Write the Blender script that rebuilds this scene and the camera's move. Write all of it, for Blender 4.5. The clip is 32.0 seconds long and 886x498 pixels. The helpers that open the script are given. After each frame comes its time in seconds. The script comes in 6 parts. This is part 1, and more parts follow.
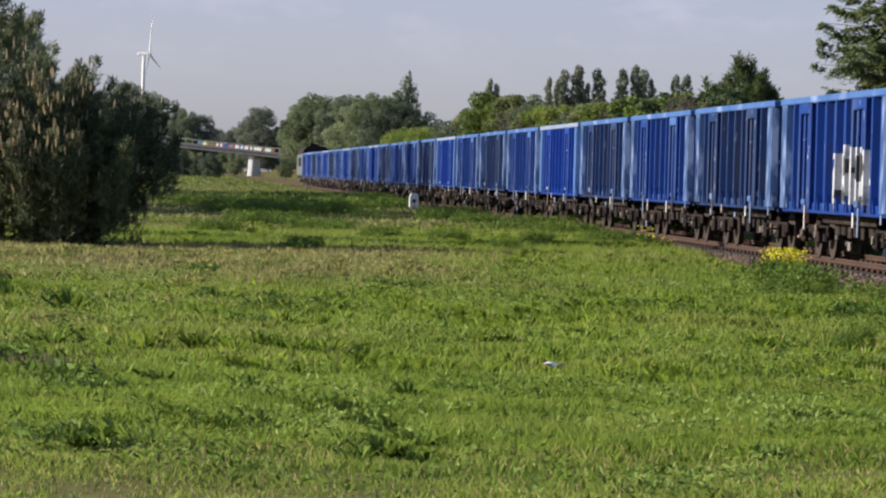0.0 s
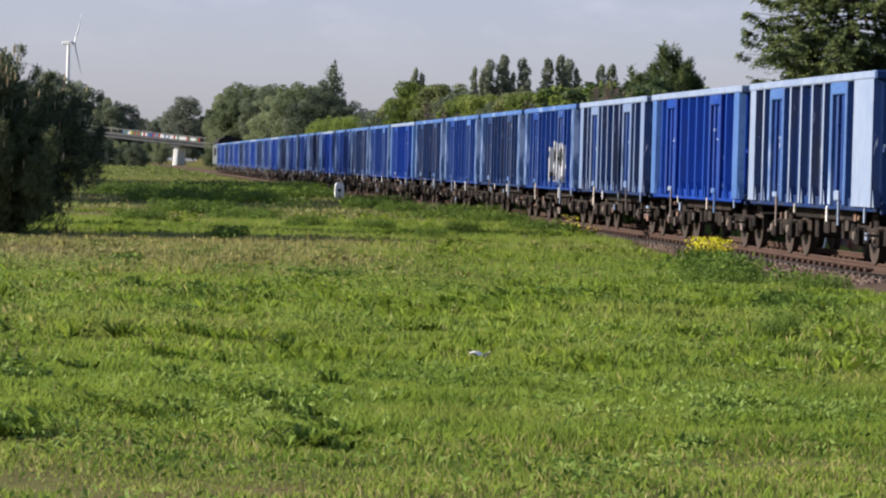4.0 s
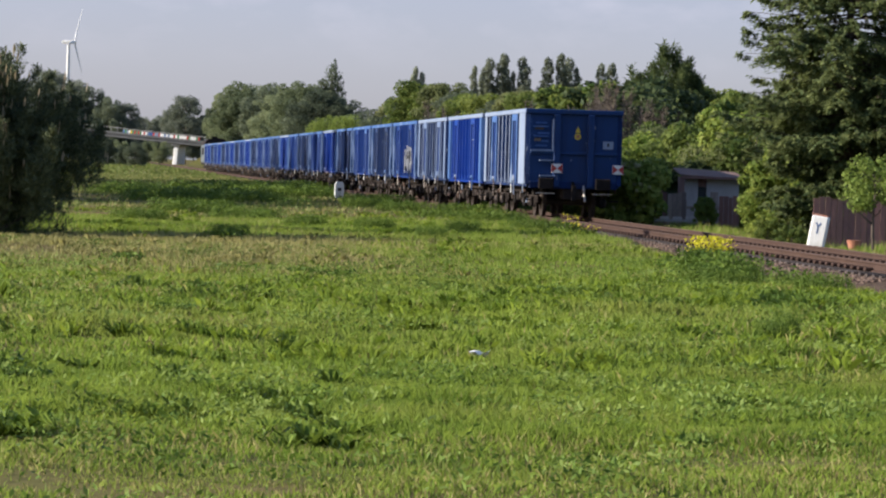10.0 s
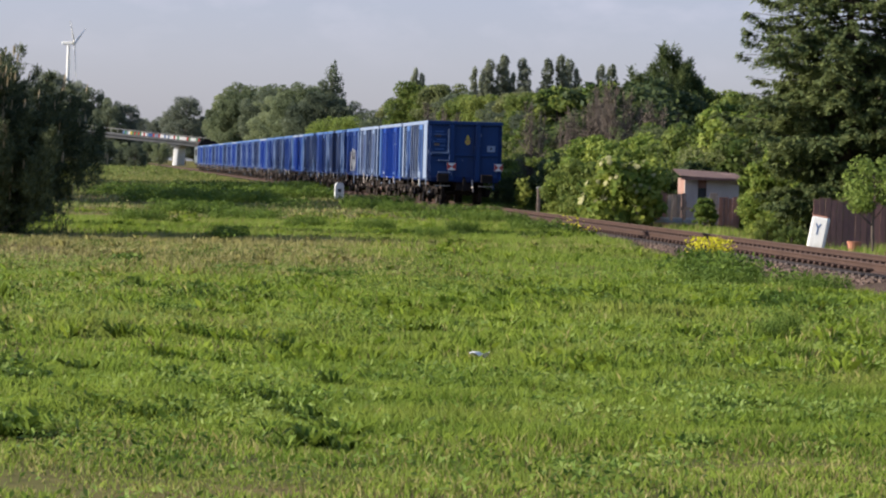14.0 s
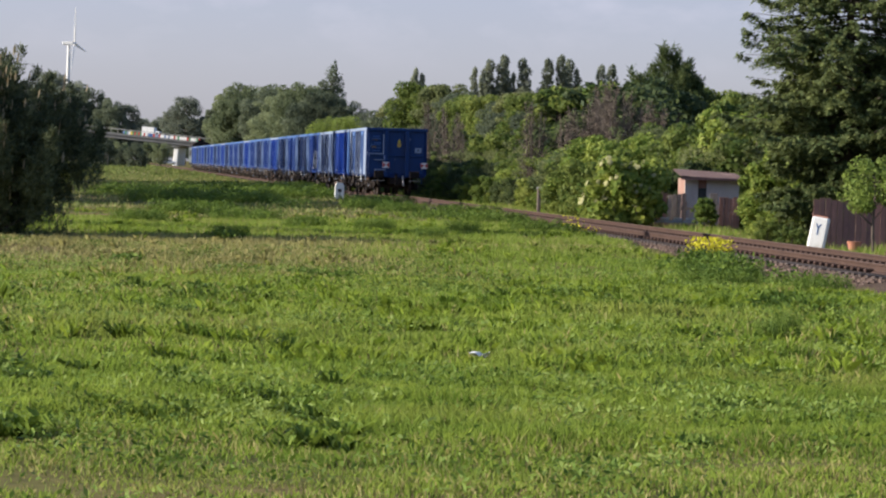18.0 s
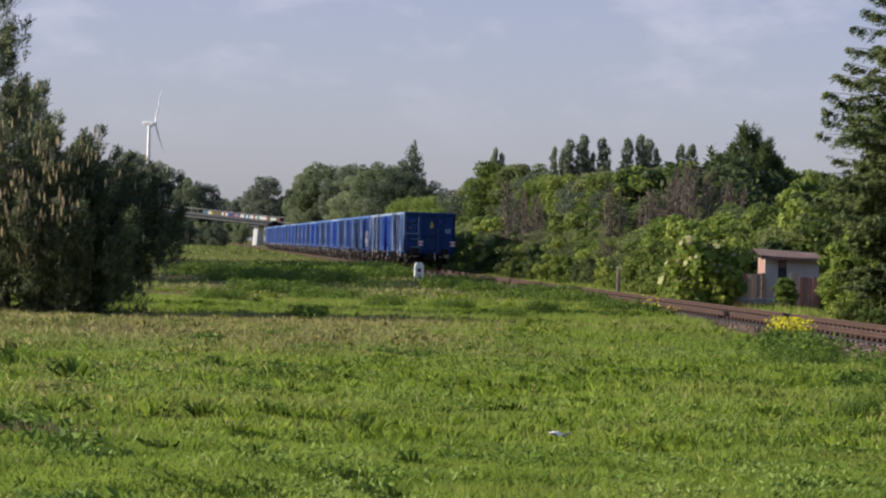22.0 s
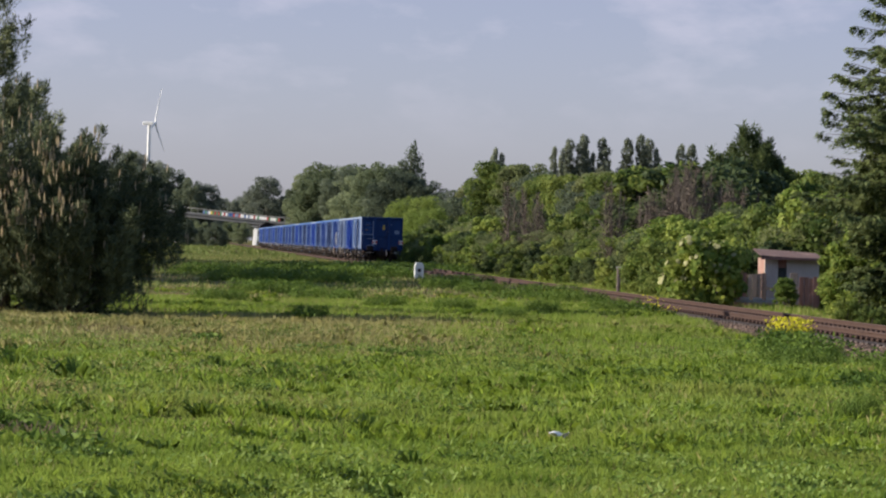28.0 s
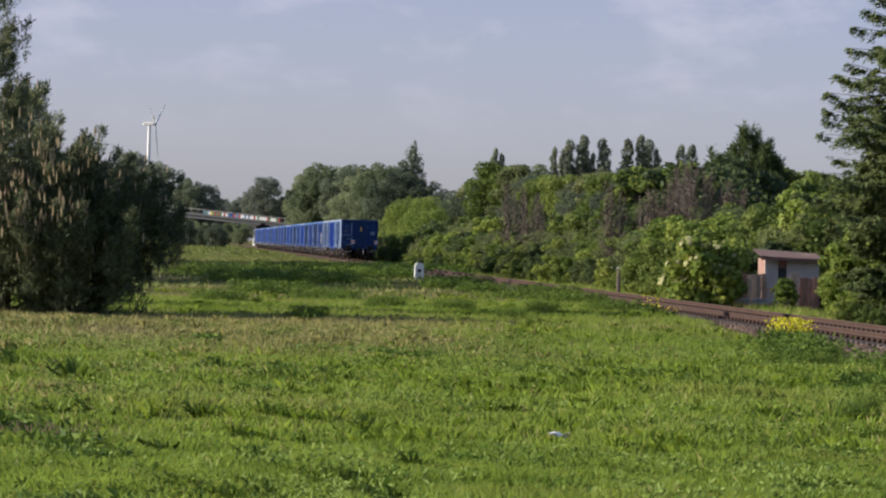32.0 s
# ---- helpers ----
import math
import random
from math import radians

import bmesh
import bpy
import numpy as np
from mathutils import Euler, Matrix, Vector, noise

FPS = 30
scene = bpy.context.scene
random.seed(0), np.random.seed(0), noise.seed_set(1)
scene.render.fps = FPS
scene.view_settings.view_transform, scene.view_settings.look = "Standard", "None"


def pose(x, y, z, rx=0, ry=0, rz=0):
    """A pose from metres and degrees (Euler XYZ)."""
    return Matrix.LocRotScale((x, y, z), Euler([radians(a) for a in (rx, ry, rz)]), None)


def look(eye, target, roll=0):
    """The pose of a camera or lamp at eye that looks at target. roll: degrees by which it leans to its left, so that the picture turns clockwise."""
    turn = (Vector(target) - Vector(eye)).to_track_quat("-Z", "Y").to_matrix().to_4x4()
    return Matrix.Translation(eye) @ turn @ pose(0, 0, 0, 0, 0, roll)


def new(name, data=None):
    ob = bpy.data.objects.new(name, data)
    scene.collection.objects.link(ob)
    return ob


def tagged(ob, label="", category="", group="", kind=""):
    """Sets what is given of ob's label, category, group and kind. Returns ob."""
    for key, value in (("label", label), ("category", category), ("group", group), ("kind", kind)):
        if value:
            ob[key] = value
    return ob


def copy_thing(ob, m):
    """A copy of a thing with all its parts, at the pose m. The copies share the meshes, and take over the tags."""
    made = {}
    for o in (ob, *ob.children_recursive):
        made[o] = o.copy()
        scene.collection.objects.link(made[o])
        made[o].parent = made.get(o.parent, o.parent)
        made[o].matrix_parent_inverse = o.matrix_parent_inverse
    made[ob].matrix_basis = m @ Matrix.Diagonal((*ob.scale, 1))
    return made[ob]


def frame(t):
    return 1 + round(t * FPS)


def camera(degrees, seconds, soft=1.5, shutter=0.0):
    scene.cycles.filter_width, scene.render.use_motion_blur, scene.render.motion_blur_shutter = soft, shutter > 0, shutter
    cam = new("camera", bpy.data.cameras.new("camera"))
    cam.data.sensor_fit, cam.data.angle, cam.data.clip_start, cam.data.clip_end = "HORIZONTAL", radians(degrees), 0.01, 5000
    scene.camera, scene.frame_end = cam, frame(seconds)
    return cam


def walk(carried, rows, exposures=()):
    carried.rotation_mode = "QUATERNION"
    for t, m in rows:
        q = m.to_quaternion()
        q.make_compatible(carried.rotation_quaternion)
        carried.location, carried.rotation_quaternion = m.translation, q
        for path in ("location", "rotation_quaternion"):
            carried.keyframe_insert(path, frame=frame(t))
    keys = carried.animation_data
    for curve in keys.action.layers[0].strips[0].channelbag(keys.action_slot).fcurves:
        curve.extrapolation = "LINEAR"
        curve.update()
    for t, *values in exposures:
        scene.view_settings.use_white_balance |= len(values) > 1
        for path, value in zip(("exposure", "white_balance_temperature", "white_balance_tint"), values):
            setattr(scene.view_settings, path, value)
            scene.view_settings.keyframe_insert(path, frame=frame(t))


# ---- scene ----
FIELD_OF_VIEW = 12.825
EYE = Vector((0.0, 0.0, 1.49))
cam = camera(FIELD_OF_VIEW, 32.0, soft=2.2)

# The camera stands in the meadow and only turns: seconds, bearing to the right of +y, elevation (degrees).
AIM = [(0, -1.088, -1.075), (0.3, -1.052, -1.039), (0.5, -0.965, -0.971), (0.6, -0.904, -0.904), (0.7, -0.844, -0.828), (0.8, -0.701, -0.668), (0.9, -0.128, -0.594), (1, 0.156, -0.566), (1.1, 0.053, -0.589), (1.2, 0.008, -0.591), (1.3, -0.022, -0.567), (1.4, -0.163, -0.505), (1.5, -0.184, -0.497), (1.6, -0.147, -0.505), (1.7, -0.064, -0.511), (1.8, -0.036, -0.649), (1.9, 0.016, -1.410), (2, 0.009, -1.171), (2.1, 0.030, -1.239), (2.3, 0.009, -1.223), (2.5, 0.000, -1.207), (5, -0.000, -1.199), (10, 0.000, -1.213), (14.5, -0.000, -1.197), (18.5, -0.003, -1.196), (18.8, -0.001, -1.182), (18.9, -0.017, -1.183), (19, -0.092, -1.160), (19.1, -0.198, -1.040), (19.2, -0.219, -0.860), (19.3, -0.205, -0.761), (19.4, -0.265, -0.697), (19.5, -0.374, -0.514), (19.6, -0.442, 0.079), (19.7, -0.603, 0.542), (19.8, -1.050, 0.365), (19.9, -1.295, 0.301), (20, -1.367, 0.351), (20.1, -1.353, 0.332), (20.2, -1.344, 0.312), (20.3, -1.250, 0.163), (20.5, -1.191, -0.072), (21, -1.191, -0.072), (26, -1.191, -0.072), (32, -1.193, -0.064)]


def aim(bearing, elevation):
    b, e = radians(bearing), radians(elevation)
    return look(EYE, EYE + Vector((math.sin(b), math.cos(b), math.tan(e))), 1.594)


walk(cam, [(t, aim(b, e)) for t, b, e in AIM], exposures=[(0, 1.04), (1.9, 1.13), (18.9, 1.14), (19.9, 0.74), (20.5, 0.86), (22, 0.95), (32, 0.93)])

# ---- sky and sun ----
SUN_ELEVATION, SUN_AZIMUTH = 21.5, -92.0   # azimuth from +y towards +x: a low sun over the left of the meadow
world = bpy.data.worlds.new("world")
scene.world = world
world.use_nodes = True


def build_sky():
    nt = world.node_tree
    nt.nodes.clear()
    n, l = nt.nodes.new, nt.links.new
    out, bg = n("ShaderNodeOutputWorld"), n("ShaderNodeBackground")
    sky = n("ShaderNodeTexSky")
    sky.sky_type = "NISHITA"
    sky.sun_disc = False
    sky.sun_elevation, sky.sun_rotation = radians(SUN_ELEVATION), radians(SUN_AZIMUTH)
    sky.air_density, sky.dust_density, sky.ozone_density = 1.0, 0.6, 3.0
    # thin flat clouds low over the horizon
    co, mp = n("ShaderNodeTexCoord"), n("ShaderNodeMapping")
    mp.inputs["Scale"].default_value = (38, 38, 90)
    mp.inputs["Location"].default_value = (3.1, 0.4, 1.7)
    l(co.outputs["Generated"], mp.inputs["Vector"])
    nz = n("ShaderNodeTexNoise")
    nz.inputs["Scale"].default_value, nz.inputs["Detail"].default_value, nz.inputs["Roughness"].default_value = 1.0, 6, 0.55
    l(mp.outputs["Vector"], nz.inputs["Vector"])
    ramp = n("ShaderNodeValToRGB")
    ramp.color_ramp.elements[0].position, ramp.color_ramp.elements[1].position = 0.5, 0.8
    l(nz.outputs["Fac"], ramp.inputs["Fac"])
    sep = n("ShaderNodeSeparateXYZ")
    l(co.outputs["Generated"], sep.inputs["Vector"])
    high = n("ShaderNodeMapRange")
    high.inputs["From Min"].default_value, high.inputs["From Max"].default_value = 0.022, 0.055
    high.inputs["To Max"].default_value = 0.36
    l(sep.outputs["Z"], high.inputs["Value"])
    fac = n("ShaderNodeMath")
    fac.operation = "MULTIPLY"
    l(ramp.outputs["Color"], fac.inputs[0])
    l(high.outputs["Result"], fac.inputs[1])
    tint = n("ShaderNodeMix")
    tint.data_type, tint.blend_type = "RGBA", "MULTIPLY"
    tint.inputs["Factor"].default_value = 1.0
    air = n("ShaderNodeValToRGB")
    for i, (at, c) in enumerate(SKY_TINT):
        e = air.color_ramp.elements[i] if i < 2 else air.color_ramp.elements.new(at)
        e.position, e.color = at, c
    l(sep.outputs["Z"], air.inputs["Fac"])
    l(air.outputs["Color"], tint.inputs["B"])
    l(sky.outputs["Color"], tint.inputs["A"])
    mix = n("ShaderNodeMix")
    mix.data_type = "RGBA"
    mix.inputs["B"].default_value = CLOUD
    l(tint.outputs["Result"], mix.inputs["A"])
    l(fac.outputs["Value"], mix.inputs["Factor"])
    l(mix.outputs["Result"], bg.inputs["Color"])
    bg.inputs["Strength"].default_value = SKY_STRENGTH
    l(bg.outputs["Background"], out.inputs["Surface"])


SKY_STRENGTH, SKY_TINT, CLOUD = 0.1, [(0.0, (0.60, 0.625, 0.95, 1)), (1.0, (0.95, 0.92, 1.0, 1)), (0.07, (0.625, 0.535, 0.735, 1)), (0.25, (0.95, 0.90, 1.0, 1))], (4.5, 4.2, 4.9, 1)
build_sky()
sun = new("sun", bpy.data.lights.new("sun", "SUN"))
sun.data.energy, sun.data.angle, sun.data.color = 4.6, radians(0.6), (1.0, 0.93, 0.82)
sun.matrix_world = look((0, 0, 0), (-math.sin(radians(SUN_AZIMUTH)) * math.cos(radians(SUN_ELEVATION)),
                                    -math.cos(radians(SUN_AZIMUTH)) * math.cos(radians(SUN_ELEVATION)),
                                    -math.sin(radians(SUN_ELEVATION))))
sun.location = (-60, 60, 60)


# ---- materials ----
def material(name, a, b=None, rough=0.6, metal=0.0, scale=3.0, fine=40.0, bump=0.15, spec=0.5, vary=0.0, island=False,
             stain=None, stain_scale=0.6, stain_at=(0.55, 0.75), stretch=(1, 1, 1), through_light=0.0, tone=0.0, wide=None, depth=0.02, tight=0.35, chips=None, chip_at=(0.66, 0.69), chip_scale=7.0):
    """Two tones mixed by coarse and fine noise, with optional stains, variation per object or per island, and fine relief."""
    m = bpy.data.materials.new(name)
    m.use_nodes = True
    nt = m.node_tree
    n, l = nt.nodes.new, nt.links.new
    bsdf = nt.nodes["Principled BSDF"]
    b = b or tuple(c * 0.75 for c in a)
    geo, mp = n("ShaderNodeNewGeometry"), n("ShaderNodeMapping")
    mp.inputs["Scale"].default_value = stretch
    co = n("ShaderNodeTexCoord")
    l(co.outputs["Object"], mp.inputs["Vector"])
    src = mp.outputs["Vector"]
    n1, n2 = n("ShaderNodeTexNoise"), n("ShaderNodeTexNoise")
    for node, s, d in ((n1, scale, 4), (n2, fine, 3)):
        node.inputs["Scale"].default_value, node.inputs["Detail"].default_value = s, d
        l(src, node.inputs["Vector"])
    add = n("ShaderNodeMath")
    add.operation = "ADD"
    l(n1.outputs["Fac"], add.inputs[0])
    l(n2.outputs["Fac"], add.inputs[1])
    last = add
    if island or vary:
        more = n("ShaderNodeMath")
        more.operation = "MULTIPLY_ADD"
        more.inputs[1].default_value = vary or 0.5
        info = n("ShaderNodeObjectInfo")
        l(geo.outputs["Random Per Island"] if island else info.outputs["Random"], more.inputs[0])
        l(add.outputs[0], more.inputs[2])
        low = n("ShaderNodeMath")
        low.operation = "SUBTRACT"
        low.inputs[1].default_value = (vary or 0.5) / 2
        l(more.outputs[0], low.inputs[0])
        last = low
    rng = n("ShaderNodeMapRange")
    rng.inputs["From Min"].default_value, rng.inputs["From Max"].default_value = 1 - tight, 1 + tight
    l(last.outputs[0], rng.inputs["Value"])
    mix = n("ShaderNodeMix")
    mix.data_type = "RGBA"
    mix.inputs["A"].default_value, mix.inputs["B"].default_value = (*a, 1), (*b, 1)
    l(rng.outputs["Result"], mix.inputs["Factor"])
    col = mix.outputs["Result"]
    for extra in (stain, wide):
        if extra:
            n3, r3, m3 = n("ShaderNodeTexNoise"), n("ShaderNodeValToRGB"), n("ShaderNodeMix")
            n3.inputs["Scale"].default_value, n3.inputs["Detail"].default_value = (stain_scale if extra is stain else stain_scale * 0.17), 6
            l(geo.outputs["Position"] if extra is wide else src, n3.inputs["Vector"])
            r3.color_ramp.elements[0].position, r3.color_ramp.elements[1].position = stain_at
            l(n3.outputs["Fac"], r3.inputs["Fac"])
            m3.data_type = "RGBA"
            m3.inputs["B"].default_value = (*extra, 1)
            l(col, m3.inputs["A"])
            l(r3.outputs["Color"], m3.inputs["Factor"])
            col = m3.outputs["Result"]
    if chips:
        n4, r4, m4 = n("ShaderNodeTexNoise"), n("ShaderNodeValToRGB"), n("ShaderNodeMix")
        n4.inputs["Scale"].default_value, n4.inputs["Detail"].default_value = chip_scale, 5
        l(src, n4.inputs["Vector"])
        r4.color_ramp.elements[0].position, r4.color_ramp.elements[1].position = chip_at
        l(n4.outputs["Fac"], r4.inputs["Fac"])
        m4.data_type = "RGBA"
        m4.inputs["B"].default_value = (*chips, 1)
        l(col, m4.inputs["A"])
        l(r4.outputs["Color"], m4.inputs["Factor"])
        col = m4.outputs["Result"]
    if tone:
        hsv, inf, val, hue = n("ShaderNodeHueSaturation"), n("ShaderNodeObjectInfo"), n("ShaderNodeMapRange"), n("ShaderNodeMapRange")
        val.inputs["To Min"].default_value, val.inputs["To Max"].default_value = 1 - tone, 1 + tone
        hue.inputs["To Min"].default_value, hue.inputs["To Max"].default_value = 0.518, 0.494
        l(inf.outputs["Random"], val.inputs["Value"])
        l(val.outputs["Result"], hsv.inputs["Value"])
        l(inf.outputs["Random"], hue.inputs["Value"])
        l(hue.outputs["Result"], hsv.inputs["Hue"])
        l(col, hsv.inputs["Color"])
        col = hsv.outputs["Color"]
    l(col, bsdf.inputs["Base Color"])
    bsdf.inputs["Roughness"].default_value = rough
    bsdf.inputs["Metallic"].default_value = metal
    bsdf.inputs["Specular IOR Level"].default_value = spec
    if bump:
        bp = n("ShaderNodeBump")
        bp.inputs["Strength"].default_value, bp.inputs["Distance"].default_value = bump, depth
        l(n2.outputs["Fac"], bp.inputs["Height"])
        l(bp.outputs["Normal"], bsdf.inputs["Normal"])
    if through_light:
        tr, ms = n("ShaderNodeBsdfTranslucent"), n("ShaderNodeMixShader")
        l(col, tr.inputs["Color"])
        ms.inputs["Fac"].default_value = through_light
        l(bsdf.outputs["BSDF"], ms.inputs[1])
        l(tr.outputs["BSDF"], ms.inputs[2])
        l(ms.outputs["Shader"], nt.nodes["Material Output"].inputs["Surface"])
    return m


def leaves(name, a, b, vary=0.6, rough=0.6, through_light=0.3, scale=0.5, wide=None, fine=2.5, tight=0.35, tone=0.3):
    return material(name, a, b, rough=rough, scale=scale, fine=fine, tight=tight, tone=tone, bump=0, vary=vary, island=True, spec=0.12,
                    through_light=through_light, wide=wide, stain_scale=1.0, stain_at=(0.5, 0.65))


M = {
    "soil": material("meadow_soil", (0.095, 0.10, 0.03), (0.13, 0.115, 0.042), rough=0.95, scale=0.25, fine=6, bump=0.6, spec=0.02,
                     stain=(0.145, 0.10, 0.05), stain_scale=0.22, stain_at=(0.48, 0.64), depth=0.05),
    "grass": leaves("meadow_grass", (0.118, 0.184, 0.024), (0.240, 0.310, 0.049), tone=0, wide=(0.215, 0.26, 0.05), through_light=0.5, vary=0.16, scale=0.5, fine=2.2, tight=0.26),
    "grass_dull": leaves("rough_grass", (0.088, 0.122, 0.026), (0.17, 0.20, 0.05), tone=0, through_light=0.3, vary=0.3, scale=0.15, fine=1.0),
    "dry": leaves("dry_grass", (0.215, 0.20, 0.065), (0.31, 0.275, 0.105), tone=0, through_light=0.25, vary=0.3),
    "tuft": leaves("tuft_grass", (0.095, 0.155, 0.016), (0.21, 0.275, 0.032), tone=0, through_light=0.35, vary=0.25, scale=0.6, fine=1.5, tight=0.2),
    "dock": leaves("dock_leaf", (0.092, 0.15, 0.02), (0.20, 0.262, 0.04), tone=0, through_light=0.35),
    "herb": leaves("herb_leaf", (0.115, 0.185, 0.03), (0.25, 0.315, 0.075), tone=0, through_light=0.4, vary=0.7),
    "weed": leaves("weed_leaf", (0.055, 0.10, 0.014), (0.135, 0.19, 0.028), tone=0, through_light=0.25),
    "ballast": material("ballast", (0.105, 0.075, 0.056), (0.06, 0.042, 0.032), rough=0.95, scale=0.8, fine=14, bump=0.9, depth=0.05, spec=0.03,
                        stain=(0.10, 0.07, 0.05), stain_scale=0.3),
    "stone": material("ballast_stone", (0.20, 0.142, 0.112), (0.09, 0.062, 0.048), rough=0.95, scale=3, fine=60, vary=1.0, island=True, spec=0.05),
    "sleeper": material("sleeper", (0.075, 0.052, 0.04), (0.04, 0.028, 0.022), rough=0.9, scale=2, fine=30, vary=0.6, bump=0.5),
    "rail": material("rail_rust", (0.07, 0.042, 0.032), (0.042, 0.026, 0.021), rough=0.85, scale=1, fine=30, metal=0.0, spec=0.1),
    "railhead": material("rail_head", (0.125, 0.085, 0.068), (0.085, 0.057, 0.046), rough=0.8, metal=0.2, spec=0.1, bump=0.05),
    "bark": material("bark", (0.10, 0.075, 0.055), (0.05, 0.038, 0.03), rough=0.95, scale=2, fine=18, bump=0.8, stretch=(1, 1, 0.25)),
    "twig": material("dry_twigs", (0.15, 0.118, 0.085), (0.075, 0.056, 0.045), rough=0.95, scale=0.5, fine=6, bump=0, vary=0.8, island=True),
    "stalk": material("withered_stalk", (0.15, 0.105, 0.06), (0.07, 0.048, 0.03), rough=0.95, scale=2, fine=12, bump=0, vary=0.8, island=True),
    "leaf_mid": leaves("leaf_mid", (0.070, 0.109, 0.024), (0.211, 0.237, 0.056), through_light=0.45),
    "leaf_bright": leaves("leaf_bright", (0.103, 0.156, 0.029), (0.260, 0.289, 0.061), through_light=0.45),
    # greyed leaves for the farthest trees: haze is mixed into the colour
    "leaf_hazed": leaves("leaf_hazed", (0.120, 0.138, 0.098), (0.185, 0.200, 0.145), vary=0.12, through_light=0.50),
    "leaf_lime": leaves("leaf_lime", (0.125, 0.170, 0.032), (0.270, 0.314, 0.074), tone=0.08, through_light=0.45),
    "leaf_dark": leaves("leaf_dark", (0.046, 0.070, 0.028), (0.114, 0.134, 0.045), through_light=0.35),
    # the next two are paler than near foliage, with distance haze in the colour
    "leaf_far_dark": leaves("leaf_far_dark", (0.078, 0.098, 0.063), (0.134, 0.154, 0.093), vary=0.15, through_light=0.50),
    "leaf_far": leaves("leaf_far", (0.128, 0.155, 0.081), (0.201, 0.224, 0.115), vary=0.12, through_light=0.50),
    "leaf_olive": leaves("leaf_olive", (0.105, 0.122, 0.048), (0.198, 0.214, 0.085), through_light=0.45),
    # poplar green paled towards grey to imitate haze
    "poplar": leaves("poplar_leaf_hazed", (0.153, 0.171, 0.113), (0.225, 0.239, 0.153), vary=0.2, through_light=0.45),
    "needle": leaves("spruce_needle", (0.040, 0.066, 0.027), (0.168, 0.194, 0.071), through_light=0.40),
    "pine": leaves("pine_needle", (0.047, 0.064, 0.035), (0.195, 0.205, 0.095), through_light=0.15),
    "candle": leaves("pine_candle", (0.506, 0.414, 0.273), (0.310, 0.258, 0.158), tone=0, through_light=0.45),
    "blossom": leaves("elder_blossom", (0.44, 0.40, 0.22), (0.32, 0.31, 0.14), tone=0, through_light=0.3),
    "yellow": leaves("yellow_blossom", (0.60, 0.54, 0.03), (0.46, 0.42, 0.03), tone=0, through_light=0.3),
}
